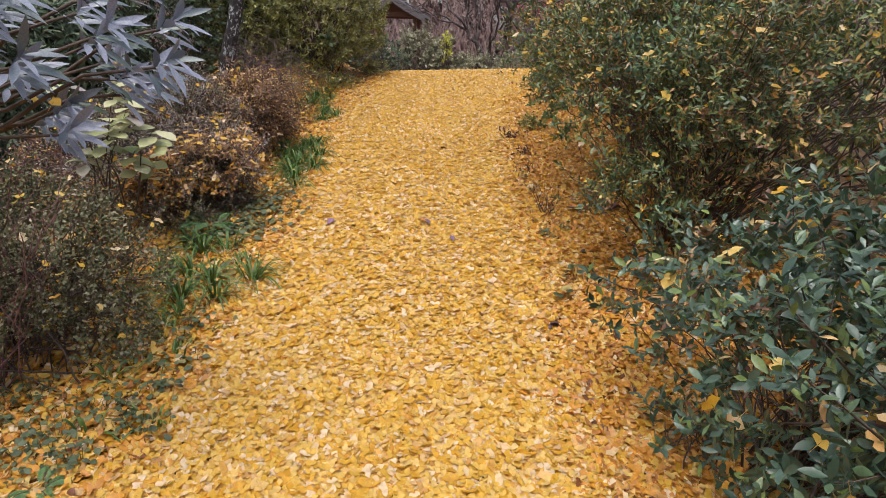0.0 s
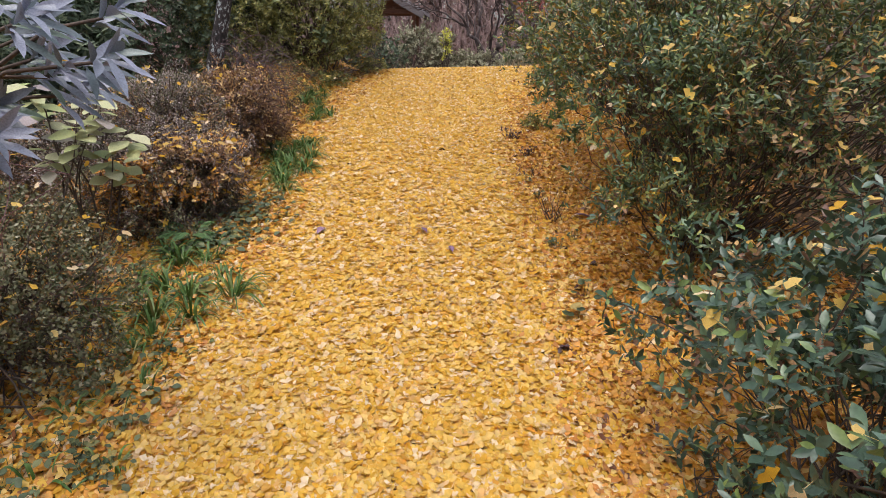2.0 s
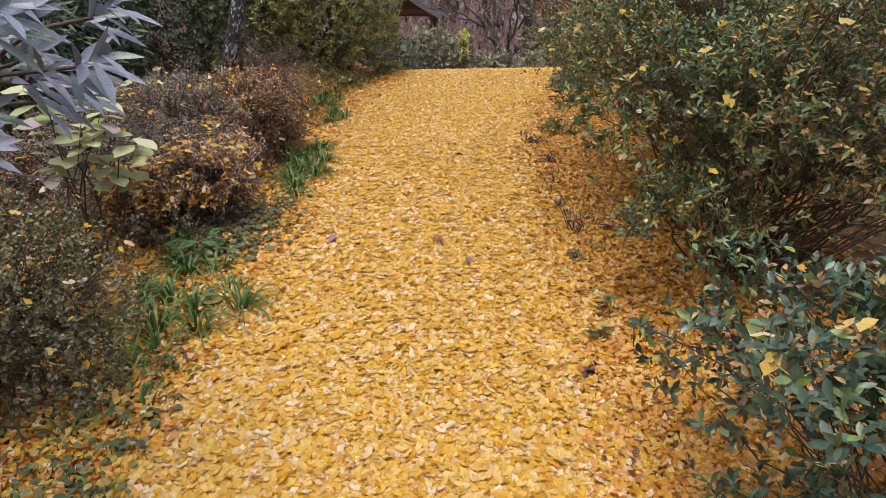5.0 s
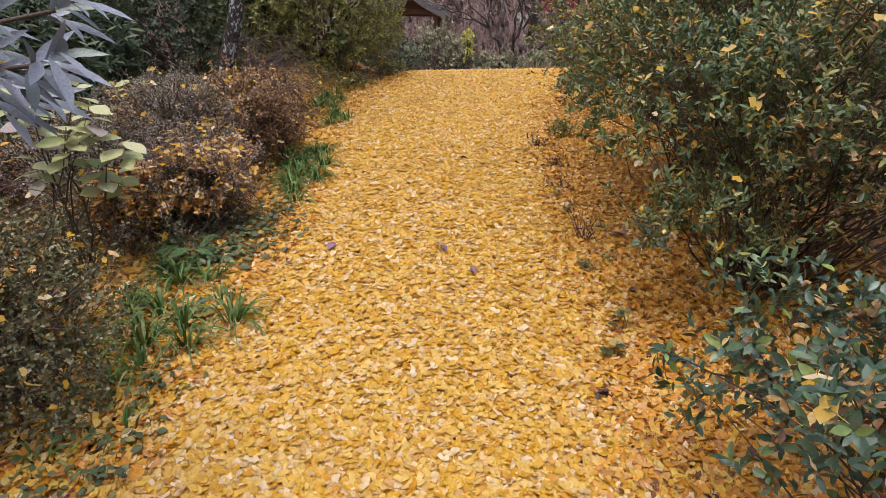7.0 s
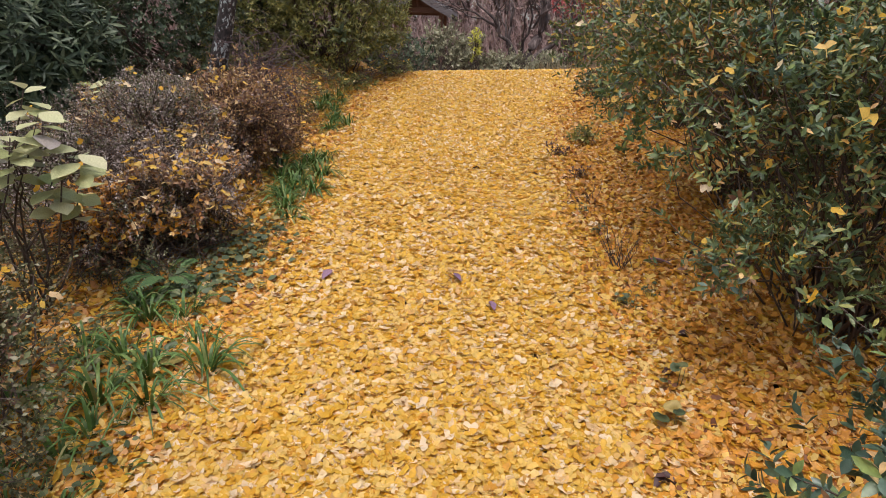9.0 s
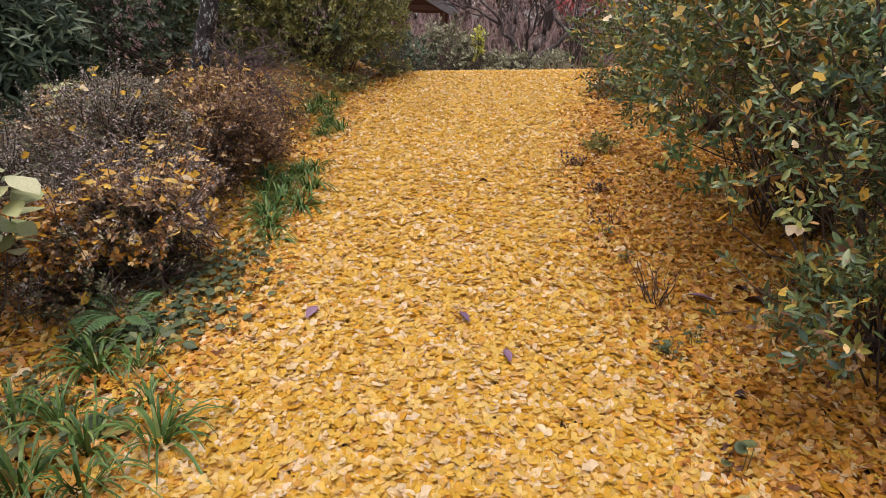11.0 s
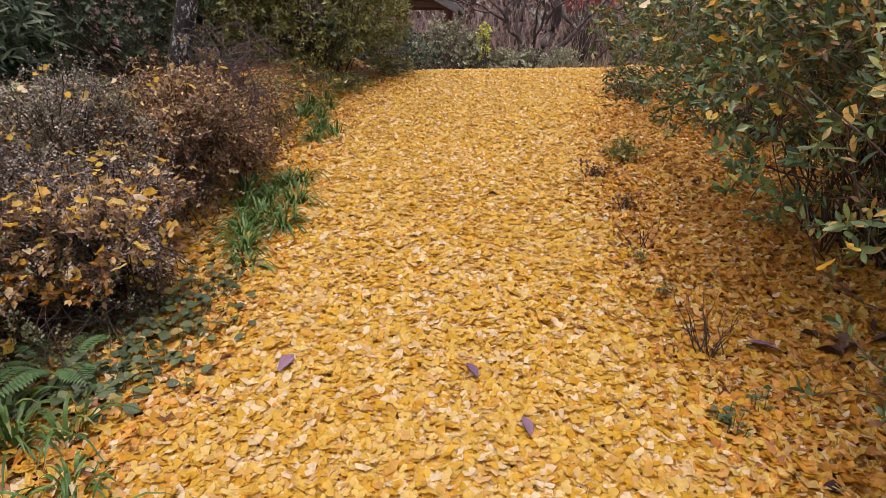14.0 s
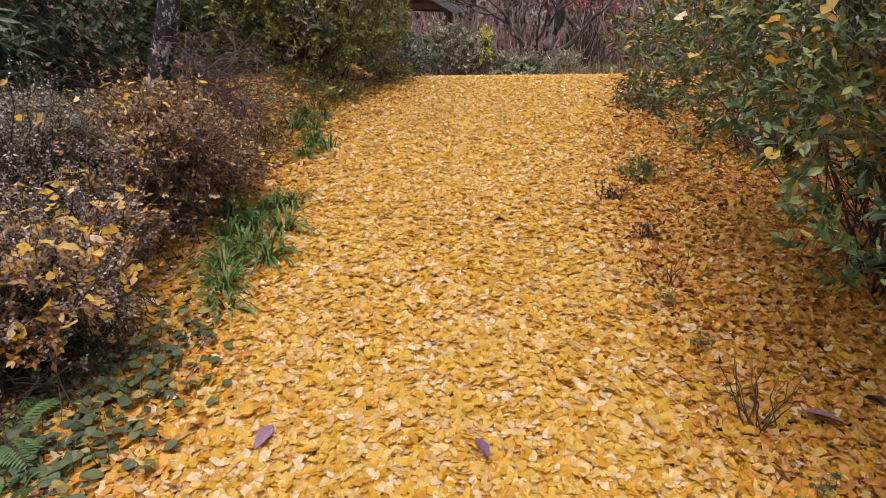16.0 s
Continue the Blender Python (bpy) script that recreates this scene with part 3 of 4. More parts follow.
    shrub("verge_shrub", "low green sprouting shrub near the crest of the path", (1.15, 4.6),
          [((1.15, 4.7, 0.90), (0.30, 0.5, 0.16))], 200, T_SMALL, 6, 0.05, M_HERB, 20, 0.004, 0.1, None, 8, 0.8, 0.2, 0.3, 0.9)


def build_left_shrubs():
    shrub("boxwood_shrub", "dense dark grey-green small-leaved shrub with yellow leaves caught in it", (-2.12, -1.35),
          [((-2.04, -1.28, 0.10), (0.54, 0.52, 0.42)), ((-2.7, -1.5, 0.15), (0.7, 0.7, 0.55)), ((-2.55, -0.85, 0.15), (0.6, 0.5, 0.42)), ((-2.03, -1.40, -0.12), (0.50, 0.44, 0.20))],
          8200, T_TINY, 6, 0.025, M_GREYLEAF, 160, 0.006, 0.25, None, 130, 0.55, 0.34, 0.06, 0.9, freq=3.0, sprays=260, hollow=0.12,
          extra=((M_HERB, 0.26, T_TINY, 0.028, "greener leaves"), (M_RUST, 0.2, T_TINY, 0.028, "brown leaves"),))
    shrub("enkianthus_shrub", "autumn shrub with curled rust and yellow leaves over the verge", (-1.98, 0.75),
          [((-1.90, 0.58, 0.38), (0.36, 0.42, 0.22)), ((-2.08, 0.95, 0.42), (0.36, 0.4, 0.24)), ((-2.25, 0.45, 0.30), (0.36, 0.36, 0.20))],
          3000, T_TINY, 7, 0.017, M_LILAC, 150, 0.003, 0.2, None, 290, 0.6, 0.34, 0.0, 0.95, freq=2.6, sprays=240, hollow=0.12,
          extra=((M_RUST, 0.42, T_SMALL, 0.038, "rust-brown leaves"), (M_LITTER, 0.16, T_SMALL, 0.042, "orange leaves"), (M_DARKLEAF, 0.15, T_SMALL, 0.03, "dark withered leaves")))
    shrub("enkianthus_shrub", "dark brown twiggy base of an autumn shrub above ferns", (-2.05, 0.55),
          [((-2.08, 0.62, 0.20), (0.42, 0.45, 0.26)), ((-1.98, 0.34, 0.10), (0.44, 0.36, 0.18)), ((-2.5, 0.5, 0.15), (0.5, 0.5, 0.26))],
          3000, T_TINY, 6, 0.022, M_GREYLEAF, 160, 0.003, 0.3, None, 40, 0.6, 0.3, 0.0, 0.95, freq=2.6, sprays=160, hollow=0.12,
          extra=((M_RUST, 0.4, T_TINY, 0.028, "rust-brown leaves"), (M_DARKLEAF, 0.3, T_TINY, 0.028, "dark withered leaves")))
    shrub("enkianthus_shrub", "rust-brown rounded shrub on the bank beside lilyturf", (-2.15, 1.8),
          [((-2.10, 1.80, 0.76), (0.40, 0.46, 0.30)), ((-2.25, 1.55, 0.50), (0.42, 0.5, 0.28)), ((-1.95, 2.1, 0.60), (0.30, 0.36, 0.22))],
          3600, T_SMALL, 6, 0.034, M_RUST, 130, 0.003, 0.2, None, 60, 0.6, 0.32, 0.02, 0.95, freq=2.6, sprays=220, hollow=0.14,
          extra=((M_GREYLEAF, 0.25, T_TINY, 0.024, "grey-green leaves"), (M_LILAC, 0.3, T_TINY, 0.018, "grey withered leaves"), (M_DARKLEAF, 0.2, T_SMALL, 0.03, "dark withered leaves")))
    shrub("spirea_shrub", "low grey-lilac twiggy shrub with fine withered leaves", (-2.5, 1.1),
          [((-2.42, 1.22, 0.66), (0.46, 0.48, 0.36)), ((-2.85, 0.75, 0.42), (0.62, 0.75, 0.36)), ((-2.75, 1.6, 0.70), (0.42, 0.5, 0.34))],
          6500, T_TINY, 7, 0.016, M_LILAC, 150, 0.0028, 0.3, None, 90, 0.6, 0.32, 0.04, 0.9, freq=2.6, sprays=300, hollow=0.14,
          extra=((M_GREYLEAF, 0.4, T_TINY, 0.023, "grey-green leaves"), (M_RUST, 0.2, T_TINY, 0.026, "rust-brown leaves")))
    shrub("spirea_shrub", "low brown twiggy shrub on the bank beside the tree trunk", (-3.0, 2.2),
          [((-2.75, 2.3, 0.70), (0.4, 0.4, 0.28)), ((-3.2, 2.1, 0.62), (0.5, 0.6, 0.32))],
          2400, T_TINY, 6, 0.020, M_LILAC, 120, 0.004, 0.25, None, 15, 0.5, 0.25, 0.1, 0.9, twig=M_BRAMBLE,
          extra=((M_GREYLEAF, 0.5, T_TINY, 0.022, "grey-green leaves"), (M_RUST, 0.25, T_TINY, 0.026, "rust-brown leaves")))


def build_bank_shrub():
    shrub("enkianthus_shrub", "low rust-brown shrub on the bank beside lilyturf", (-2.1, 2.55),
          [((-2.1, 2.5, 0.50), (0.32, 0.42, 0.20)), ((-2.35, 2.8, 0.66), (0.35, 0.3, 0.16))],
          1700, T_TINY, 6, 0.024, M_RUST, 90, 0.004, 0.2, None, 16, 0.55, 0.25, 0.05, 0.9, sprays=60,
          extra=((M_LILAC, 0.5, T_TINY, 0.020, "grey-brown leaves"),))


def build_rhododendron():
    """Big strap leaves in drooping whorls on a few crooked boughs."""
    base = (-2.55, -2.05, float(land(-2.55, -2.05)))
    root = thing("rhododendron", base, "rhododendron with long glossy drooping leaves leaning over the verge, blue-grey with sheen in the colour", "shrub")
    spots = [(-0.92, -2.20, 1.24), (-1.02, -2.35, 1.33), (-1.16, -2.20, 1.40), (-1.22, -2.45, 1.24), (-1.10, -2.05, 1.14), (-1.40, -2.30, 1.36), (-1.45, -2.15, 1.18), (-1.62, -2.35, 1.40),
             (-1.30, -1.95, 1.30), (-1.60, -2.05, 1.46), (-1.80, -2.20, 1.28), (-1.25, -2.25, 1.02), (-0.98, -2.02, 1.36), (-1.42, -2.5, 1.45), (-1.9, -1.9, 1.5), (-1.15, -1.85, 1.5), (-1.5, -1.8, 1.55), (-2.1, -2.1, 1.45), (-1.35, -2.1, 1.08), (-1.55, -1.9, 1.02), (-1.2, -2.05, 1.24), (-1.05, -2.2, 1.20), (-1.3, -2.35, 1.42), (-1.5, -2.3, 1.28), (-1.75, -2.0, 1.35)]
    lines, me = [], one("leaf", T_LONG, M_RHODO)
    fork = np.array([-2.15, -2.05, 0.85])
    lines.append((bend(base, fork, 6, 0.1), 0.03, 0.02, 7))
    for s in spots:
        s = np.array(s)
        lines.append((bend(fork, s, 6, 0.10, 0.05), 0.012, 0.005, 5))
        n = 14
        ang = np.arange(n) * 2.4 + rng.uniform(0, 6.28)
        axis = unit(s - fork + np.array([0.15, -0.25, 0.25]))
        ref = unit(np.cross(axis, [0.3, 0.2, 1.0]))
        oth = np.cross(axis, ref)
        tilt = rng.uniform(0.7, 1.6, n)
        side = np.cos(ang)[:, None] * ref + np.sin(ang)[:, None] * oth
        way = axis * np.cos(tilt)[:, None] + side * np.sin(tilt)[:, None] + np.array([0.95, -0.15, -0.22])
        up = axis * np.sin(tilt)[:, None] - side * np.cos(tilt)[:, None] + np.array([0, 0, 0.6])
        turns = aims(way, up, rng.uniform(0.10, 0.16, n))
        for k in range(n):
            m = Matrix(turns[k].tolist()).to_4x4()
            m.translation = s + axis * 0.01 * (k - 5)
            place("leaf", me, root, m)
    for line in lines:
        put("branch", rod("branch", [line]), M_TWIG, root)
    tips = np.array(spots)
    caught(root, tips + np.array([0.02, -0.03, 0.05]), np.tile([0.0, -0.3, 0.9], (len(tips), 1)), 7)


def build_bare_stems():
    """Leafless reddish stems under the rhododendron."""
    base = (-2.25, -1.75, float(land(-2.25, -1.75)))
    root = thing("bare_shrub", base, "bundle of bare purple-brown stems under the rhododendron", "shrub")
    lines = []
    for _ in range(44):
        a = np.array(base) + rng.normal(0, 0.10, 3) * [1, 1, 0]
        b = np.array([rng.uniform(-2.3, -1.55), rng.normal(-1.75, 0.2), rng.uniform(0.35, 1.05)])
        lines.append((bend(a, b, 7, 0.16, 0.10), rng.uniform(0.002, 0.005), 0.0015, 5))
    for line in lines[:16]:
        put("stem", rod("stem", [line]), M_REDSTEM, root)
    put("twigwork", rod("twigwork", lines[16:]), M_REDSTEM, root)["kind"] = "stuff"


def build_pale_shrub(name, label, base, spots, size, count):
    """A thin shrub with broad pale leaves spread flat."""
    base = (base[0], base[1], float(land(base[0], base[1])))
    root = thing(name, base, label, "shrub")
    me, lines = one("leaf", T_BROAD, M_PALE), []
    for s in spots:
        s = np.array(s)
        lines.append((bend(np.array(base) + rng.normal(0, 0.05, 3) * [1, 1, 0], s, 6, 0.1, 0.05), 0.007, 0.003, 5))
        ang = np.arange(count) * 2.4 + rng.uniform(0, 6.28)
        way = np.stack([np.cos(ang), np.sin(ang), rng.normal(-0.1, 0.25, count)], 1)
        up = np.stack([rng.normal(0, 0.25, count), rng.normal(-0.25, 0.25, count), np.ones(count)], 1)
        turns = aims(way, up, size * rng.uniform(0.6, 1.15, count))
        for k in range(count):
            m = Matrix(turns[k].tolist()).to_4x4()
            m.translation = s + np.array([0, 0, -0.02 * k])
            place("leaf", me, root, m)
    for line in lines:
        put("branch", rod("branch", [line]), M_TWIG, root)


def build_lilyturf(x, y, n, length, label="clump of dark green strap-leaved lilyturf", single=False):
    base = np.array([x, y, float(land(x, y))])
    root = thing("lilyturf", base, label, "plant", "lilyturf along the path")
    vs, loops, sizes, c = [], [], [], 0
    for _ in range(n):
        a, r = rng.uniform(0, 6.28), rng.uniform(0, 0.06)
        d = np.array([math.cos(a), math.sin(a), 0])
        L = length * rng.uniform(0.6, 1.2)
        lean, w = rng.uniform(0.25, 1.05), 0.0062 * rng.uniform(0.7, 1.3)
        s = np.linspace(0, 1, 7)
        out = L * lean * s ** 1.4
        up = L * (s * (1.15 - 0.25 * lean) - (0.35 + 0.75 * lean) * s ** 2.6)
        mid = base + d * (r + out)[:, None] + np.array([0, 0, 1]) * np.maximum(up, 0.012)[:, None]
        side = np.array([-d[1], d[0], 0]) + rng.normal(0, 0.12, 3)
        ww = w * np.array([0.7, 1, 1, 0.95, 0.8, 0.55, 0.1])[:, None]
        strip = np.stack([mid - side * ww, mid + [0, 0, -0.002], mid + side * ww], 1).reshape(-1, 3)
        quads = []
        for k in range(6):
            q = 3 * k
            quads += [q, q + 1, q + 4, q + 3, q + 1, q + 2, q + 5, q + 4]
        if single:
            put("blade", sheet("blade", strip, quads, [4] * 12), M_GRASS, root)
            continue
        vs.append(strip)
        loops += [q + c for q in quads]
        sizes += [4] * 12
        c += 21
    if vs:
        put("tuft", sheet("tuft", np.concatenate(vs), loops, sizes), M_GRASS, root)["kind"] = "stuff"
    return root


def build_fern(x, y, fronds, length):
    base = np.array([x, y, float(land(x, y))])
    root = thing("fern", base, "green fern with arching feathery fronds", "plant")
    for k, a in enumerate(fronds):
        a = math.radians(a)
        d = np.array([math.cos(a), math.sin(a), 0])
        side = np.array([-d[1], d[0], 0])
        L = length * rng.uniform(0.85, 1.1)
        s = np.linspace(0, 1, 22)
        mid = base + d * (L * s)[:, None] * 0.9 + np.array([0, 0, 1]) * (L * (1.15 * s - 0.95 * s ** 2))[:, None]
        t = unit(np.gradient(mid, axis=0))
        ways, ups, sizes, at = [], [], [], []
        for q in range(3, 22):
            w = L * 0.26 * math.sin(math.pi * min(1, (1 - s[q]) * 0.9 + 0.1)) * (0.4 + 0.6 * min(1, (1 - s[q]) * 3)) + 0.006
            for sg in (-1, 1):
                ways.append(side * sg + t[q] * 0.45 + np.array([0, 0, -0.12]))
                ups.append(np.cross(side, t[q]) * -1 + np.array([0, 0, 0.6]))
                sizes.append(w)
                at.append(mid[q])
        fr = put("frond", scattered("frond", blade_small(0.30), aims(np.array(ways), np.array(ups), np.array(sizes)), np.array(at)), M_FERN, root)
        stalk = put("stalk", rod("stalk", [(mid[::3], 0.0025, 0.0008, 4)]), M_TWIG, fr)
    return root


def build_herbs(x, y, rx, ry, n, size, label, material=None, lobes=0, stalk=0.05):
    """A patch of small broad-leaved weeds on thin stalks."""
    base = np.array([x, y, float(land(x, y))])
    root = thing("herb_patch", base, label, "plant", "weeds on the verge")
    px, py = x + rng.normal(0, rx * 0.5, n), y + rng.normal(0, ry * 0.5, n)
    h = stalk * rng.uniform(0.5, 1.4, n)
    at = np.stack([px, py, land(px, py) + 0.015 + h], 1)
    ang = rng.uniform(0, 6.28, n)
    way = np.stack([np.cos(ang), np.sin(ang), rng.normal(0, 0.15, n)], 1)
    up = unit(np.stack([rng.normal(0, 0.3, n), rng.normal(-0.3, 0.3, n), np.ones(n)], 1))
    t = aims(way, up, size * rng.uniform(0.6, 1.3, n))
    me = one("leaf", disc_leaf(lobes, 3, 0.04) if lobes else lance(0.72, 0.08, 0.22), material or M_HERB)
    for k in range(n):
        m = Matrix(t[k].tolist()).to_4x4()
        m.translation = at[k]
        place("leaf", me, root, m)
    lines = [(np.stack([[a[0] * 0.7 + base[0] * 0.3, a[1] * 0.7 + base[1] * 0.3, land(a[0], a[1]) - 0.01], (a + [0, 0, -0.3 * stalk]), a]), 0.0018, 0.0012, 3) for a in at]
    put("stalkwork", rod("stalkwork", lines), material or M_HERB, root)["kind"] = "stuff"
    return root


def build_sprig(name, label, x, y, n, height, material, spread=0.5, leaf=None):
    """Thin dry shoots standing out of the leaves."""
    base = np.array([x, y, float(land(x, y)) - 0.01])
    root = thing(name, base, label, "plant", "dry shoots")
    lines, tips = [], []
    for _ in range(n):
        tip = base + np.array([rng.normal(0, spread * height * 0.6), rng.normal(0, spread * height * 0.6), height * rng.uniform(0.6, 1.1)])
        path = bend(base + rng.normal(0, 0.015, 3) * [1, 1, 0], tip, 6, 0.10)
        lines.append((path, 0.003, 0.001, 4))
        tips += list(path[3:])
    for line in lines:
        put("stem", rod("stem", [line]), material, root)
    if leaf is not None:
        tips = np.array(tips)
        t, a = whorls(tips, np.tile([0, 0, 1.0], (len(tips), 1)), 2, leaf[1], 1.0)
        put("foliage", scattered("foliage", leaf[0], t, a), leaf[2], root)["kind"] = "stuff"
    return root


# ---- trees, the gate and the distance ----
def grow(start, way, length, radius, depth, lines, tips, split=3, wander=0.14, lift=0.1, sides=6, angle=0.55):
    """A forking limb and all that grows from it."""
    way = unit(np.asarray(way, float))
    end = np.asarray(start, float) + way * length
    path = bend(start, end, 6, wander)
    lines.append((path, radius, radius * 0.6, sides))
    if depth == 0:
        tips.append((path[-1], way))
        return
    for k in range(split):
        a = path[-1] if k < 2 else path[rng.integers(3, 5)]
        w = unit(way + rng.normal(0, angle, 3) + np.array([0, 0, lift]))
        grow(a, w, length * rng.uniform(0.55, 0.8), radius * 0.58, depth - 1, lines, tips, split, wander, lift, max(3, sides - 1), angle)


def build_lichen_tree():
    x, y = -2.92, 3.2
    base = np.array([x, y, float(land(x, y)) - 0.05])
    root = thing("tree", base, "leaning old tree with dark bark and pale lichen patches", "tree")
    lines, tips = [], []
    top = np.array([-2.50, 3.25, 2.6])
    pts = np.array([base, [-2.88, 3.2, 0.75], [-2.80, 3.2, 1.10], [-2.70, 3.2, 1.45], [-2.62, 3.2, 1.8], [-2.55, 3.22, 2.2], top])
    put("trunk", rod("trunk", [(pts, 0.10, 0.062, 10)]), M_BARK, root)
    for w in ((-0.5, -0.2, 0.8), (0.3, 0.2, 0.9), (-0.3, 0.6, 0.7)):
        grow(top, w, 0.9, 0.05, 2, lines, tips)
    for line in lines:
        put("limb", rod("limb", [line]), M_BARK, root)
    p = np.array([t[0] for t in tips])
    p = np.concatenate([p + rng.normal(0, 0.25, p.shape) for _ in range(8)])
    t, a = whorls(p, np.tile([0, 0, 1.0], (len(p), 1)), 6, 0.07)
    put("crown", scattered("crown", T_SMALL, t, a), M_DARKGREEN, root)["kind"] = "stuff"


def build_bramble():
    base = (-2.15, 3.3, float(land(-2.15, 3.3)))
    root = thing("bramble_tangle", base, "tangle of bare arching reddish-grey twigs at the foot of the tree", "shrub")
    lines = []
    for _ in range(150):
        t0, r0 = rng.uniform(0, 6.28), 0.45 * math.sqrt(rng.uniform(0.05, 1))
        t1 = t0 + rng.normal(3.1, 0.9)
        a = np.array([-2.35 + r0 * math.cos(t0), 3.1 + 0.7 * r0 * math.sin(t0), 0])
        b = np.array([-2.3 + 0.5 * math.cos(t1), 3.1 + 0.35 * math.sin(t1), 0])
        a[2], b[2] = land(a[0], a[1]), land(b[0], b[1]) + rng.uniform(0, 0.75)
        lines.append((bend(a, b, 9, 0.14, rng.uniform(0.06, 0.48)), rng.uniform(0.0025, 0.0055), 0.0014, 4))
    put("tangle", rod("tangle", lines), M_BRAMBLE, root)["kind"] = "stuff"


def build_evergreens():
    shrub("evergreen_shrub", "large olive-green evergreen shrub overhanging the bank near the crest", (-2.3, 5.4),
          [((-2.3, 5.3, 1.70), (0.85, 0.7, 0.80)), ((-1.82, 5.9, 1.75), (0.55, 0.6, 0.70)), ((-2.6, 5.6, 2.5), (1.2, 0.9, 0.9)), ((-3.2, 5.2, 1.65), (0.8, 0.7, 0.80))],
          8500, blade_small(0.34), 6, 0.065, M_EVERGREEN, 90, 0.012, 0.2, None, 6, 0.5, 0.28, 0.2, 1.0, low=-0.9, category="shrub", hollow=9.0)
    # The lobe at z 3.5 is out of view, added to shade the thicket.
    shrub("evergreen_shrub", "dark shaded evergreen thicket behind the bank, an unseen high lobe added for shade", (-4.2, 4.8),
          [((-4.2, 4.6, 1.5), (1.2, 1.0, 1.2)), ((-5.6, 3.8, 1.6), (1.4, 1.4, 1.5)), ((-6.5, 1.8, 1.5), (1.4, 1.6, 1.5)), ((-3.6, 5.9, 2.1), (1.1, 0.9, 1.2)), ((-6.3, 2.4, 3.5), (1.6, 1.8, 1.5)), ((-5.6, 0.4, 1.9), (1.2, 1.4, 1.7))],
          19000, T_SMALL, 6, 0.066, M_DARKGREEN, 60, 0.008, 0.4, None, 0, 0.6, 0.3, 0.6, 1.0, category="shrub", hollow=9.0)
    shrub("bamboo_grass", "dark thicket of fine drooping bamboo-like leaves on the bank", (-4.1, 2.2),
          [((-4.2, 2.3, 1.05), (0.9, 0.8, 0.75)), ((-4.4, 0.9, 0.8), (0.9, 0.9, 0.8))],
          5200, T_LONG, 5, 0.13, M_DARKGREEN, 120, 0.004, 0.4, None, 0, 0.6, 0.3, 0.3, 1.2, hollow=9.0)
    shrub("evergreen_sprig", "small cluster of broad light green leaves at the shrub's edge", (-2.0, 5.0),
          [((-1.95, 4.75, 1.35), (0.10, 0.05, 0.08))], 7, T_LANCE, 6, 0.12, M_HERB, 4, 0.006, 0.1, None, 0, 0.8, 0.1, 1.0, 0.9)
    shrub("weed_bank", "low olive-brown weeds on the leaf-strewn bank", (-2.3, 4.1),
          [((-2.35, 3.9, 0.80), (0.42, 0.5, 0.13)), ((-2.2, 4.7, 0.93), (0.38, 0.5, 0.13)), ((-2.05, 3.2, 0.58), (0.25, 0.5, 0.10))], 700, T_SMALL, 5, 0.035, M_EVERGREEN, 60, 0.002, 0.3, None, 20, 0.8, 0.3, 0.0, 0.9,
          extra=((M_RUST, 0.5, T_TINY, 0.03, "brown withered leaves"),))
    shrub("weed_bank", "yellowing low weeds along the crest of the bank", (-1.5, 6.0),
          [((-1.55, 5.9, 0.98), (0.30, 0.35, 0.12)), ((-1.9, 5.0, 0.82), (0.3, 0.5, 0.10))], 420, T_SMALL, 5, 0.045, M_EVERGREEN, 40, 0.003, 0.2, None, 40, 0.8, 0.2, 0.3, 0.9)


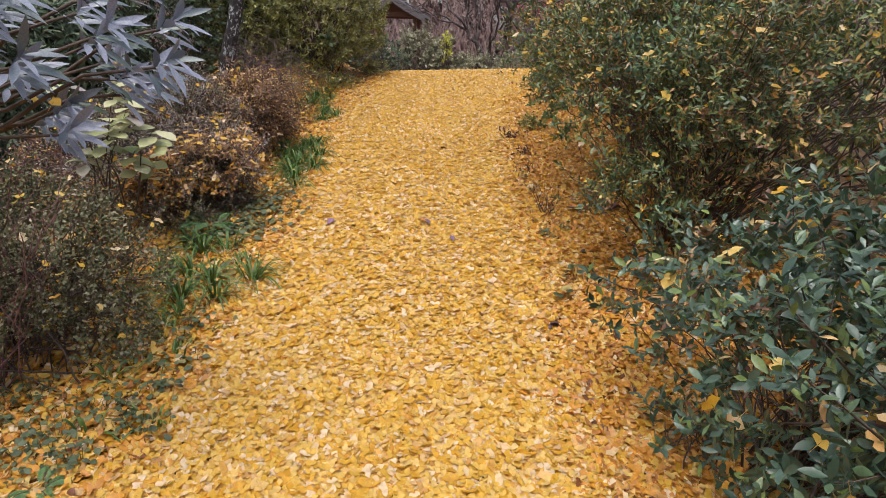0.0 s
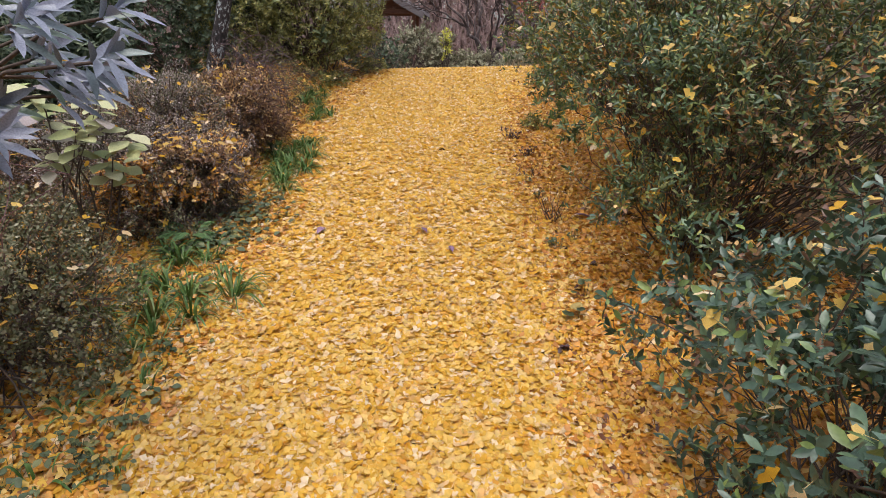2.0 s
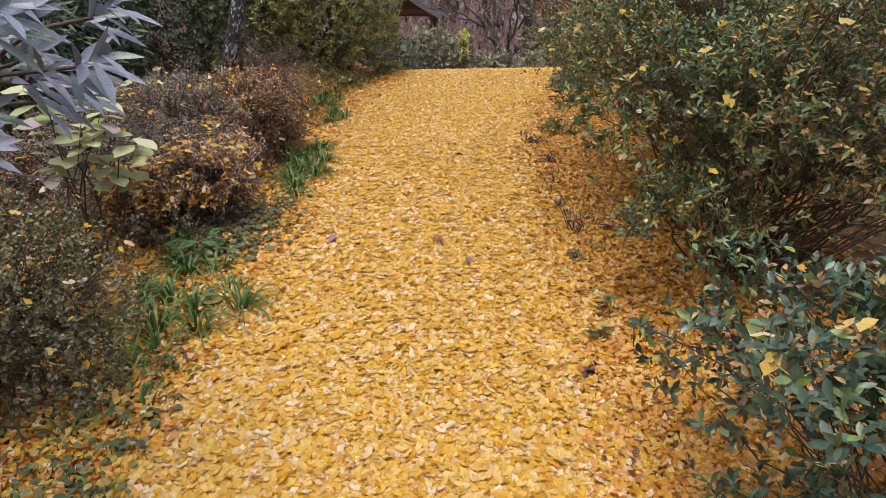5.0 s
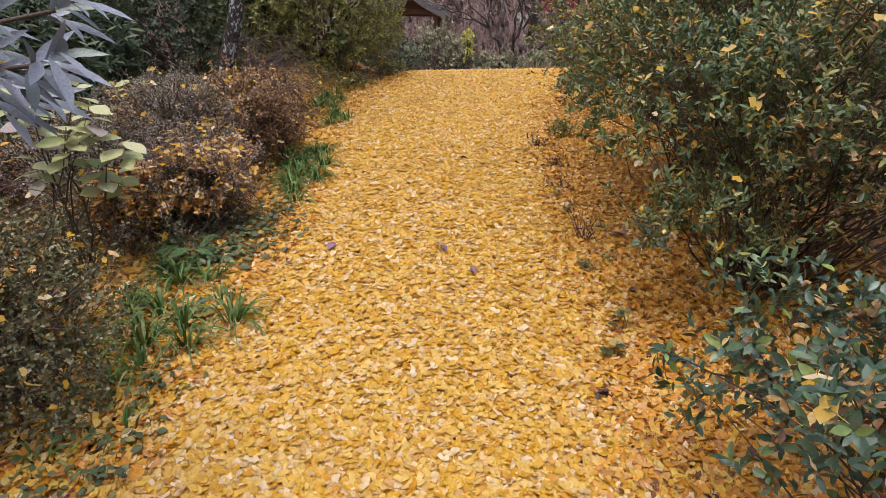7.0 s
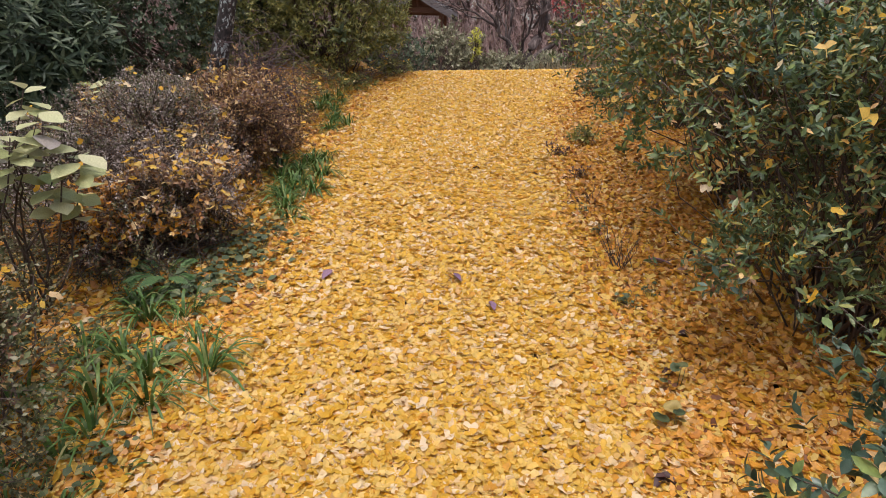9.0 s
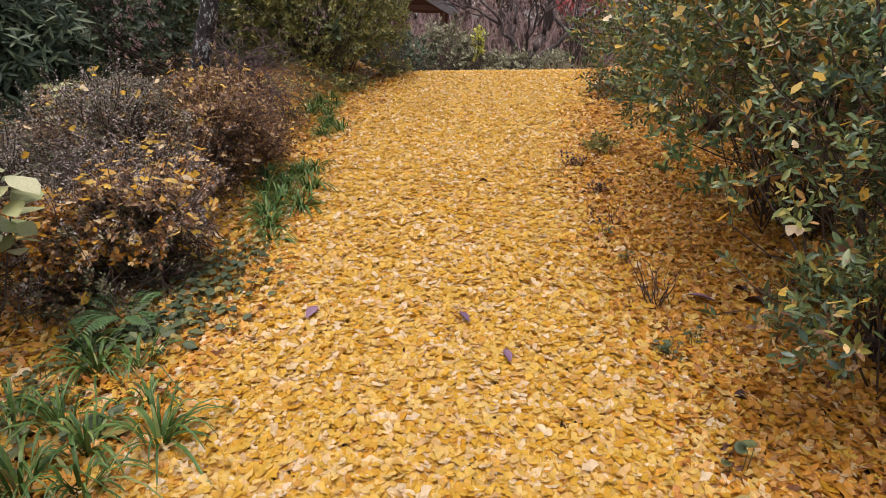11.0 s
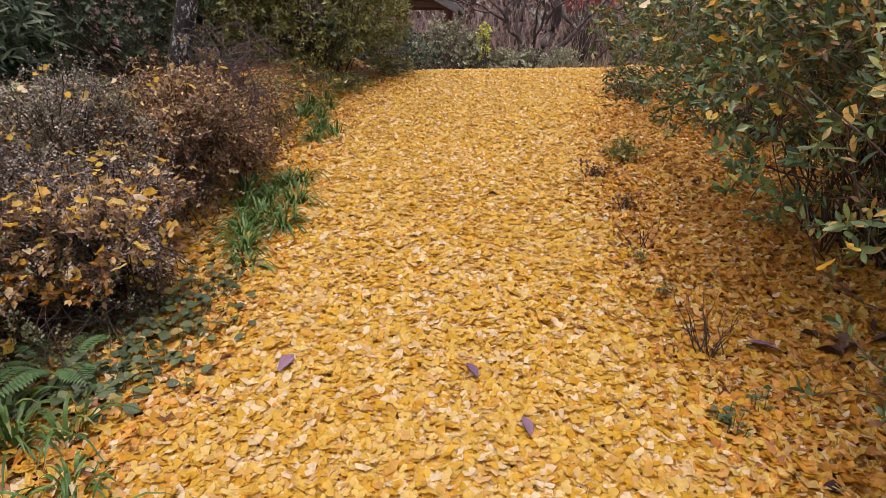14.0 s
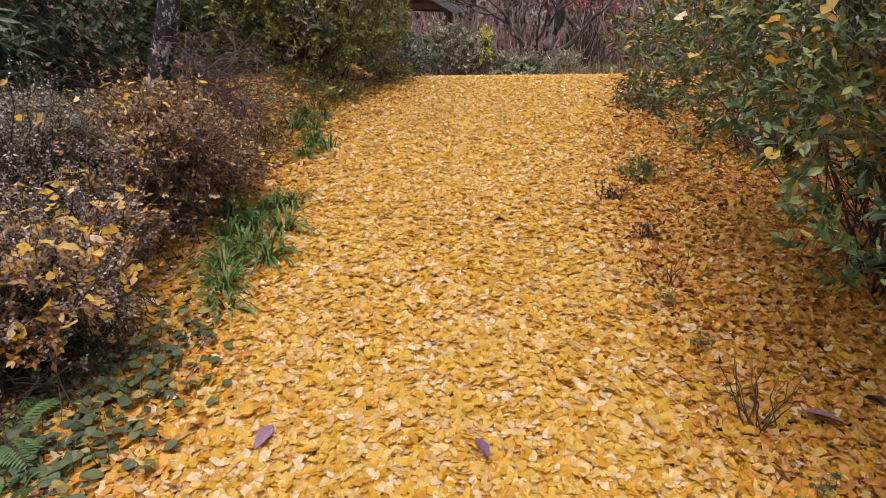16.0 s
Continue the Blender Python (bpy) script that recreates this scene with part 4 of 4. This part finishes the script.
def build_gate():
    """A small roofed garden gate, its gable end towards the path."""
    gx, gy, gz = -2.36, 15.0, float(land(-2.36, 15.0))
    root = thing("garden_gate", (gx, gy, gz), "small roofed wooden gate with a shingled gable roof", "gate")
    ridge, half, eave, deep = 2.68, 0.95, 2.13, 1.7

    def profile(u):
        return ridge + (eave - ridge) * u ** 0.82

    def slab(name, x0, x1, y0, y1, z0, z1, mat, lab="", parent=None):
        bm = bmesh.new()
        bmesh.ops.create_cube(bm, size=1)
        for v in bm.verts:
            v.co = Vector(((x0 + x1) / 2 + v.co.x * (x1 - x0), (y0 + y1) / 2 + v.co.y * (y1 - y0), (z0 + z1) / 2 + v.co.z * (z1 - z0)))
        bmesh.ops.bevel(bm, geom=bm.edges[:], offset=min(0.012, abs(x1 - x0) * 0.2, abs(z1 - z0) * 0.2), segments=1, affect="EDGES")
        me = bpy.data.meshes.new(name)
        bm.to_mesh(me)
        bm.free()
        return put(name, me, mat, parent or root, lab)

    for sx in (-0.62, 0.62):
        for dy in (0.0, 1.3):
            slab("post", gx + sx - 0.045, gx + sx + 0.045, gy + dy - 0.045, gy + dy + 0.045, gz - 0.1, eave + 0.12, M_WOOD)
    for dy in (0.0, 1.3):
        slab("beam", gx - 0.85, gx + 0.85, gy + dy - 0.05, gy + dy + 0.05, eave + 0.02, eave + 0.16, M_WOOD)
        slab("king_post", gx - 0.05, gx + 0.05, gy + dy - 0.04, gy + dy + 0.04, eave + 0.16, ridge - 0.06, M_WOOD)
        slab("gable_board", gx - 0.5, gx + 0.5, gy + dy - 0.015, gy + dy + 0.015, eave + 0.17, eave + 0.36, M_WOOD)
    us = np.linspace(0, 1, 9)
    for sg in (-1, 1):
        for name, y0, y1, t0, t1, mat in (("roof_slope", gy - 0.42, gy + deep, 0.0, 0.09, M_SHINGLE), ("barge_board", gy - 0.47, gy - 0.425, -0.13, 0.055, M_GREYWOOD), ("barge_board", gy + deep + 0.005, gy + deep + 0.05, -0.13, 0.055, M_GREYWOOD)):
            v, loops, sizes = [], [], []
            for u in us:
                x = gx + sg * half * u
                z = profile(u)
                v += [(x, y0, z + t0), (x, y1, z + t0), (x, y1, z + t1), (x, y0, z + t1)]
            for k in range(8):
                for c in range(4):
                    q = [4 * k + c, 4 * k + (c + 1) % 4, 4 * k + 4 + (c + 1) % 4, 4 * k + 4 + c]
                    loops += q if sg > 0 else q[::-1]
                    sizes.append(4)
            loops += [3, 2, 1, 0, 32, 33, 34, 35]
            sizes += [4, 4]
            put(name, sheet(name, v, loops, sizes, False), mat, root, "weathered grey shingles" if name == "roof_slope" else "")
        for k in range(7):
            u = 0.10 + 0.85 * k / 6
            x, z = gx + sg * half * u, profile(u)
            slab("shingle_course", x - 0.05, x + 0.05, gy - 0.43, gy + deep + 0.01, z + 0.092, z + 0.112, M_SHINGLE)
    slab("ridge_cap", gx - 0.09, gx + 0.09, gy - 0.5, gy + deep + 0.06, ridge + 0.06, ridge + 0.14, M_SHINGLE)


def build_bare_tree():
    x, y = 0.40, 12.5
    base = np.array([x, y, float(land(x, y)) - 0.05])
    root = thing("bare_tree", base, "leafless pale-barked tree with several spreading trunks", "tree")
    lines, tips = [], []
    for w, r, L in (((0.40, 0.0, 1.0), 0.15, 1.25), ((-0.50, -0.1, 0.9), 0.06, 1.3), ((0.75, 0.1, 0.8), 0.08, 1.4), ((-0.15, 0.2, 1.0), 0.055, 1.2), ((0.15, -0.3, 1.0), 0.05, 1.2)):
        b = base + np.array([rng.normal(0, 0.07), rng.normal(0, 0.07), 0])
        grow(b, w, L, r, 4, lines, tips, 3, 0.13, 0.12, 7, 0.38)
    for line in lines:
        if line[1] > 0.024:
            put("trunk" if line[1] > 0.045 else "limb", rod("limb", [line]), M_GREYBARK, root)
    put("twigwork", rod("twigwork", [l for l in lines if l[1] <= 0.024]), M_GREYBARK, root)["kind"] = "stuff"


def build_small_bare(x, y, h, label):
    base = np.array([x, y, float(land(x, y)) - 0.03])
    root = thing("bare_shrub", base, label, "shrub", "bare shrubs beyond the crest")
    lines, tips = [], []
    for k in range(4):
        grow(base, (rng.normal(0, 0.35), rng.normal(0, 0.3), 1), h * 0.42, 0.022, 3, lines, tips, 3, 0.12, 0.15, 5, 0.4)
    put("stemwork", rod("stemwork", lines), M_TWIG, root)["kind"] = "stuff"


def build_distance():
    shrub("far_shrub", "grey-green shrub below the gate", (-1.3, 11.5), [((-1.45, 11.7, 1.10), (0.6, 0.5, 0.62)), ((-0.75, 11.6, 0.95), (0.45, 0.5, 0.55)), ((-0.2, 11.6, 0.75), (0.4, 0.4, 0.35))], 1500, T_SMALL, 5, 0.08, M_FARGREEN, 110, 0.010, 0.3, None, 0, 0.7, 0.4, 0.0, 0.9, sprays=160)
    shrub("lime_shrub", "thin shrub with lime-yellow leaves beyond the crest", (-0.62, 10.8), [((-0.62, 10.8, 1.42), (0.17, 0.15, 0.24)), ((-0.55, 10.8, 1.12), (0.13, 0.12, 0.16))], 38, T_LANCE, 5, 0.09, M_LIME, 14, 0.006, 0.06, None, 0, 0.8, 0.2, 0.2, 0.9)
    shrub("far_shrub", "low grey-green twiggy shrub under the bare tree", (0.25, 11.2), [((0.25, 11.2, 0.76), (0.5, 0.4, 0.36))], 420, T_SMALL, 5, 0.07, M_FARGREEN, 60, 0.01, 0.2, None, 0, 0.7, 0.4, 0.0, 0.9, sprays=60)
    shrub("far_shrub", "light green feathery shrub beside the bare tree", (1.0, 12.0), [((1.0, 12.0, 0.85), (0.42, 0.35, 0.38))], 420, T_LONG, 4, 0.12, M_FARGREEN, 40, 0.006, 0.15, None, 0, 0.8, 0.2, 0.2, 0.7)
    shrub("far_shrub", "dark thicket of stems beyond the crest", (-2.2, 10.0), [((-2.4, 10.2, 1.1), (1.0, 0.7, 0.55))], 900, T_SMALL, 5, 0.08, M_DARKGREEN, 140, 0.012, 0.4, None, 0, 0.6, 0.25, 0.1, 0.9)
    for gx, gy in ((1.5, 11.0), (1.9, 11.2), (2.3, 11.0), (2.8, 11.3), (0.9, 10.9), (3.3, 11.0)):
        base = (gx, gy, float(land(gx, gy)))
        tuft = thing("grass_tuft", base, "tuft of dry straw-coloured grass beyond the crest", "grass", "dry grass tufts")
        p = np.stack([rng.normal(gx, 0.16, 70), rng.normal(gy, 0.12, 70), np.full(70, base[2])], 1)
        way = np.stack([rng.normal(0, 0.35, 70), rng.normal(0, 0.3, 70), np.ones(70)], 1)
        put("tuft", scattered("tuft", blade_small(0.06), aims(way, rng.normal(0, 1, (70, 3)), rng.uniform(0.15, 0.42, 70)), p), M_STRAW, tuft)["kind"] = "stuff"
    build_small_bare(1.75, 12.8, 1.15, "small dark leafless shrub in dry grass beyond the crest")
    build_small_bare(2.6, 12.2, 0.9, "low leafless shrub in dry grass beyond the crest")
    shrub("red_maple", "distant maple with red autumn leaves", (2.3, 19.0), [((2.3, 19.0, 2.7), (0.8, 0.7, 0.6))], 500, T_SMALL, 5, 0.10, M_RED, 40, 0.02, 0.1, None, 0, 0.8, 0.25, 0.1, 0.9, category="tree")
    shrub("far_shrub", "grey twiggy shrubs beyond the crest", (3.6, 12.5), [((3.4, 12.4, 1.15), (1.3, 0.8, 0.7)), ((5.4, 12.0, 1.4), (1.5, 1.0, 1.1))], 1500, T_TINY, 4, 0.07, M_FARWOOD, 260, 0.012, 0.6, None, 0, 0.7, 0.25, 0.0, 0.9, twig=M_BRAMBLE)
    woods = thing("far_woods", (0, 24, 0.6), "brown autumn woodland beyond the gate, its haze put into the colour", "woods", kind="stuff")
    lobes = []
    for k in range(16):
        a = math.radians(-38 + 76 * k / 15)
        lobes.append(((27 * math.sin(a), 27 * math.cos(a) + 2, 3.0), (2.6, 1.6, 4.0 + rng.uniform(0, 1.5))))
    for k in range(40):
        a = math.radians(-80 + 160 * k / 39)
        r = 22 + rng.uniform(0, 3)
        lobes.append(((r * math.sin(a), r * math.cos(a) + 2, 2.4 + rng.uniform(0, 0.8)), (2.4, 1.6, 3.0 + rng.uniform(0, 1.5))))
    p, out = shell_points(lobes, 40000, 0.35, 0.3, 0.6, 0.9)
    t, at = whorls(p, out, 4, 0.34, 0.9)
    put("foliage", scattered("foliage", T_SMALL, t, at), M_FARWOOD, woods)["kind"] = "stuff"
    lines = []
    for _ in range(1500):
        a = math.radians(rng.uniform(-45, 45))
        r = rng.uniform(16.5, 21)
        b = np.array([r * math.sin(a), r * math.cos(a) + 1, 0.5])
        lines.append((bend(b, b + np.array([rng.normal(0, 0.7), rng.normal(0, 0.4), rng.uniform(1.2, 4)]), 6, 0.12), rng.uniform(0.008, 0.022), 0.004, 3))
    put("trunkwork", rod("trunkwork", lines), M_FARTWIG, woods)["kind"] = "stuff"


def build_rear_screen():
    """Unseen planting and trees, added behind the path's foot to dim its near end."""
    shrub("azalea_shrub", "unseen azalea hedge added beside the foot of the path to block light", (2.6, -5.6),
          [((2.5, -5.4, 0.5), (0.9, 1.2, 1.0)), ((2.7, -7.4, 0.6), (1.0, 1.3, 1.2))], 1800, T_SMALL, 6, 0.08, M_AZALEA_MIX, 60, 0.01, 0.4, None, 0, 0.5, 0.3, 0.4, 0.95)
    shrub("evergreen_shrub", "unseen evergreen shrub added beside the foot of the path to block light", (-3.2, -5.0),
          [((-3.2, -4.6, 0.5), (1.0, 1.2, 1.1)), ((-3.0, -6.8, 0.7), (1.1, 1.3, 1.3))], 2000, T_SMALL, 6, 0.09, M_DARKGREEN, 60, 0.01, 0.4, None, 0, 0.5, 0.3, 0.4, 0.95)
    woods = thing("added_rear_woods", (0, -15, -0.3), "unseen woodland added behind the foot of the path to block light", "woods", kind="stuff")
    lobes = []
    for k in range(16):
        a = math.radians(110 + 140 * k / 15)
        r = 12.5 + rng.uniform(0, 3)
        lobes.append(((r * math.sin(a), r * math.cos(a), 2.2 + rng.uniform(0, 1)), (2.4, 2.0, 3.0 + rng.uniform(0, 1.2))))
    p, out = shell_points(lobes, 7000, 0.4, 0.3, 0.6, 0.9)
    t, at = whorls(p, out, 4, 0.26, 0.9)
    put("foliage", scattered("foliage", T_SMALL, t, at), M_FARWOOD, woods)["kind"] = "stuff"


# ---- the place, space by space ----
build_right_shrubs()
build_left_shrubs()
build_bank_shrub()
build_rhododendron()
build_bare_stems()
build_pale_shrub("hydrangea", "thin shrub with broad pale yellow-green leaves tinged purple", (-2.35, -0.15),
                 [(-1.98, -0.22, 0.78), (-2.12, -0.25, 0.95), (-2.25, -0.15, 1.05), (-2.3, -0.25, 0.76), (-2.15, -0.2, 0.62), (-2.5, -0.2, 0.92), (-2.1, -0.1, 0.56), (-2.45, -0.3, 0.66), (-2.2, -0.35, 0.85), (-2.4, -0.4, 1.06)], 0.155, 8)
build_pale_shrub("hydrangea", "small shrub with light green leaves among the brown shrubs", (-3.15, 2.0), [(-3.22, 1.9, 0.90), (-3.1, 1.85, 0.98), (-3.36, 1.9, 0.94), (-3.2, 1.8, 0.80)], 0.15, 5)
for x, y, n, length in ((-1.26, -0.60, 40, 0.34), (-1.62, -0.84, 38, 0.36), (-1.54, -1.02, 26, 0.26), (-1.74, -0.22, 36, 0.32), (-1.50, -0.66, 24, 0.30), (-1.86, -0.55, 26, 0.30), (-1.42, -0.82, 26, 0.33), (-1.68, -0.54, 28, 0.35), (-1.58, -0.18, 22, 0.30), (-1.40, -1.42, 12, 0.20), (-1.62, -1.62, 14, 0.18), (-1.50, -2.02, 10, 0.18), (-1.95, -2.25, 16, 0.2), (-1.50, 1.22, 56, 0.24), (-1.58, 1.42, 60, 0.26), (-1.34, -1.22, 14, 0.15), (-1.24, -1.95, 9, 0.2), (-1.42, 1.05, 36, 0.2)):
    build_lilyturf(x, y, n, length, single=True)
for k in range(22):
    y = 1.55 + 1.35 * k / 21 if k < 12 else 3.2 + 1.2 * (k - 12) / 9
    x = np.interp(y, [1.5, 2.8, 3.2, 4.8], [-1.58, -1.76, -1.74, -2.02]) + rng.normal(0, 0.09)
    build_lilyturf(float(x), y, int(rng.integers(22, 52)), 0.25 * rng.uniform(0.7, 1.15))
build_fern(-1.84, 0.16, (-140, -95, -30, 160, 80), 0.31)
build_fern(-1.50, -2.35, (-120, -40, 30, 100), 0.14)
for x, y, rx, ry, n, s, lab in ((-1.52, 0.45, 0.30, 0.30, 150, 0.05, "patch of dull green ivy-like herbs"), (-1.42, 0.18, 0.10, 0.10, 16, 0.045, "small herbs with a few yellow leaves"), (-1.45, -1.15, 0.16, 0.14, 40, 0.035, "small green weeds among fallen leaves"),
                                (-1.36, -1.72, 0.10, 0.10, 30, 0.04, "dark green weeds among fallen leaves"), (-1.25, -2.0, 0.12, 0.10, 30, 0.035, "low green weeds among fallen leaves"), (-1.7, -1.9, 0.25, 0.2, 50, 0.035, "scattered green weeds among fallen leaves"),
                                (-1.45, -2.2, 0.12, 0.1, 30, 0.035, "feathery green weeds among fallen leaves"), (-1.95, -0.05, 0.06, 0.06, 6, 0.08, "few broad heart-shaped leaves on stalks"), (-1.48, -0.55, 0.04, 0.04, 4, 0.09, "few broad heart-shaped leaves on stalks"), (-1.45, 0.85, 0.05, 0.12, 18, 0.05, "small green weeds at the path's edge")):
    build_herbs(x, y, rx, ry, n, s, lab, lobes=3 if "heart" in lab else 0)
for x, y, rx, ry, n, s in ((-1.66, 0.08, 0.28, 0.22, 110, 0.052), (-1.80, -0.12, 0.16, 0.14, 36, 0.05), (-1.75, -0.62, 0.18, 0.16, 46, 0.04), (-1.95, -0.35, 0.16, 0.2, 40, 0.035), (-1.62, 0.12, 0.18, 0.12, 40, 0.045), (-1.62, 0.75, 0.16, 0.2, 46, 0.045), (-1.55, -1.45, 0.2, 0.15, 60, 0.036), (-1.50, -1.80, 0.14, 0.12, 40, 0.034), (-1.68, -2.1, 0.2, 0.16, 60, 0.034), (-2.05, -2.0, 0.2, 0.2, 60, 0.034), (-1.35, -1.95, 0.08, 0.08, 20, 0.036), (-1.95, -1.75, 0.2, 0.2, 50, 0.034), (-1.75, -2.3, 0.2, 0.15, 40, 0.032), (-1.3, -1.5, 0.08, 0.1, 16, 0.035)):
    build_herbs(x, y, rx, ry, n, s, "low dull green weeds spreading over fallen leaves")
for x, y, n, length in ((-1.85, -0.12, 40, 0.24), (-1.95, -0.85, 36, 0.24), (-1.42, -0.38, 26, 0.18), (-1.58, -1.15, 26, 0.2), (-1.72, -1.25, 24, 0.18)):
    build_lilyturf(x, y, n, length, single=True)
build_herbs(0.71, -0.82, 0.07, 0.07, 4, 0.07, "few heart-shaped green leaves among fallen leaves", None, lobes=3, stalk=0.06)
build_herbs(0.74, -0.62, 0.07, 0.07, 3, 0.06, "few heart-shaped green leaves among fallen leaves", None, lobes=3, stalk=0.08)
for x, y, n in ((0.66, 0.02, 26), (0.58, 1.2, 16), (0.80, 0.12, 14), (0.62, 0.85, 12)):
    build_herbs(x, y, 0.06, 0.06, n, 0.025, "sparse small green weeds", stalk=0.05)
build_sprig("dry_shoots", "tuft of thin dry shoots standing in the leaves", 0.70, 0.42, 16, 0.30, M_TWIG, 0.45)
build_sprig("dry_shoots", "few thin bare shoots in the leaves", 0.62, 1.35, 9, 0.20, M_TWIG, 0.6)
build_sprig("dry_shoots", "small dark dead seedling", 0.46, 2.35, 14, 0.14, M_TWIG, 0.6, (T_TINY, 0.03, M_DARKLEAF))
build_sprig("dry_shoots", "small dark dead seedling", 0.60, 1.85, 10, 0.12, M_TWIG, 0.7, (T_TINY, 0.03, M_DARKLEAF))
build_lichen_tree()
build_bramble()
build_evergreens()
build_gate()
build_bare_tree()
build_distance()
build_rear_screen()
for x, y, length, turn in ((0.0, -0.09, 0.10, 15), (-0.955, 0.19, 0.125, -8), (-0.19, 0.20, 0.10, 30), (0.98, 0.42, 0.14, 75)):
    loose_leaf("purple_leaf", lance(0.40, 0.25, 0.1), M_PURPLE, x, y, length, turn, "fallen purple-brown leaf lying on yellow ginkgo leaves", lift=0.045)
for x, y, length, turn in ((0.64, -1.14, 0.10, 60), (0.62, -1.10, 0.08, 130), (-0.36, -1.30, 0.05, 10), (-0.50, 1.36, 0.06, 0), (-1.0, 1.66, 0.05, 60), (0.3, 1.9, 0.06, 30), (-0.16, 2.04, 0.07, 80), (0.9, -1.7, 0.08, 20), (1.0, -1.75, 0.07, 140), (-1.3, -1.2, 0.05, 30)):
    loose_leaf("dark_leaf", lance(0.5, 0.6, 0.5), M_DARKLEAF, x, y, length, turn, "shrivelled dark dead leaf on the yellow carpet")
for x, y, length, turn in ((1.18, 0.38, 0.10, 40), (1.26, 0.44, 0.09, 110), (1.22, 0.52, 0.11, 170), (1.34, 0.40, 0.10, 250), (1.36, 0.55, 0.09, 310), (1.14, 0.50, 0.08, 20), (1.42, 0.46, 0.10, 80)):
    loose_leaf("dark_leaf", lance(0.5, 0.6, 0.4), M_DARKLEAF, x, y, length, turn, "shrivelled dark dead leaf lying under the azalea", lift=0.045)
for k in range(26):
    y = -0.6 + 3.0 * k / 25 + float(rng.normal(0, 0.1))
    x = float(path_right(y)) + abs(float(rng.normal(0.02, 0.16)))
    loose_leaf("dark_leaf", lance(0.6, 0.7, 0.5), M_DARKLEAF, x, y, float(rng.uniform(0.035, 0.075)), float(rng.uniform(0, 360)), "shrivelled dark dead leaf on the shaded verge", lift=0.02)
build_carpet()
build_litter()
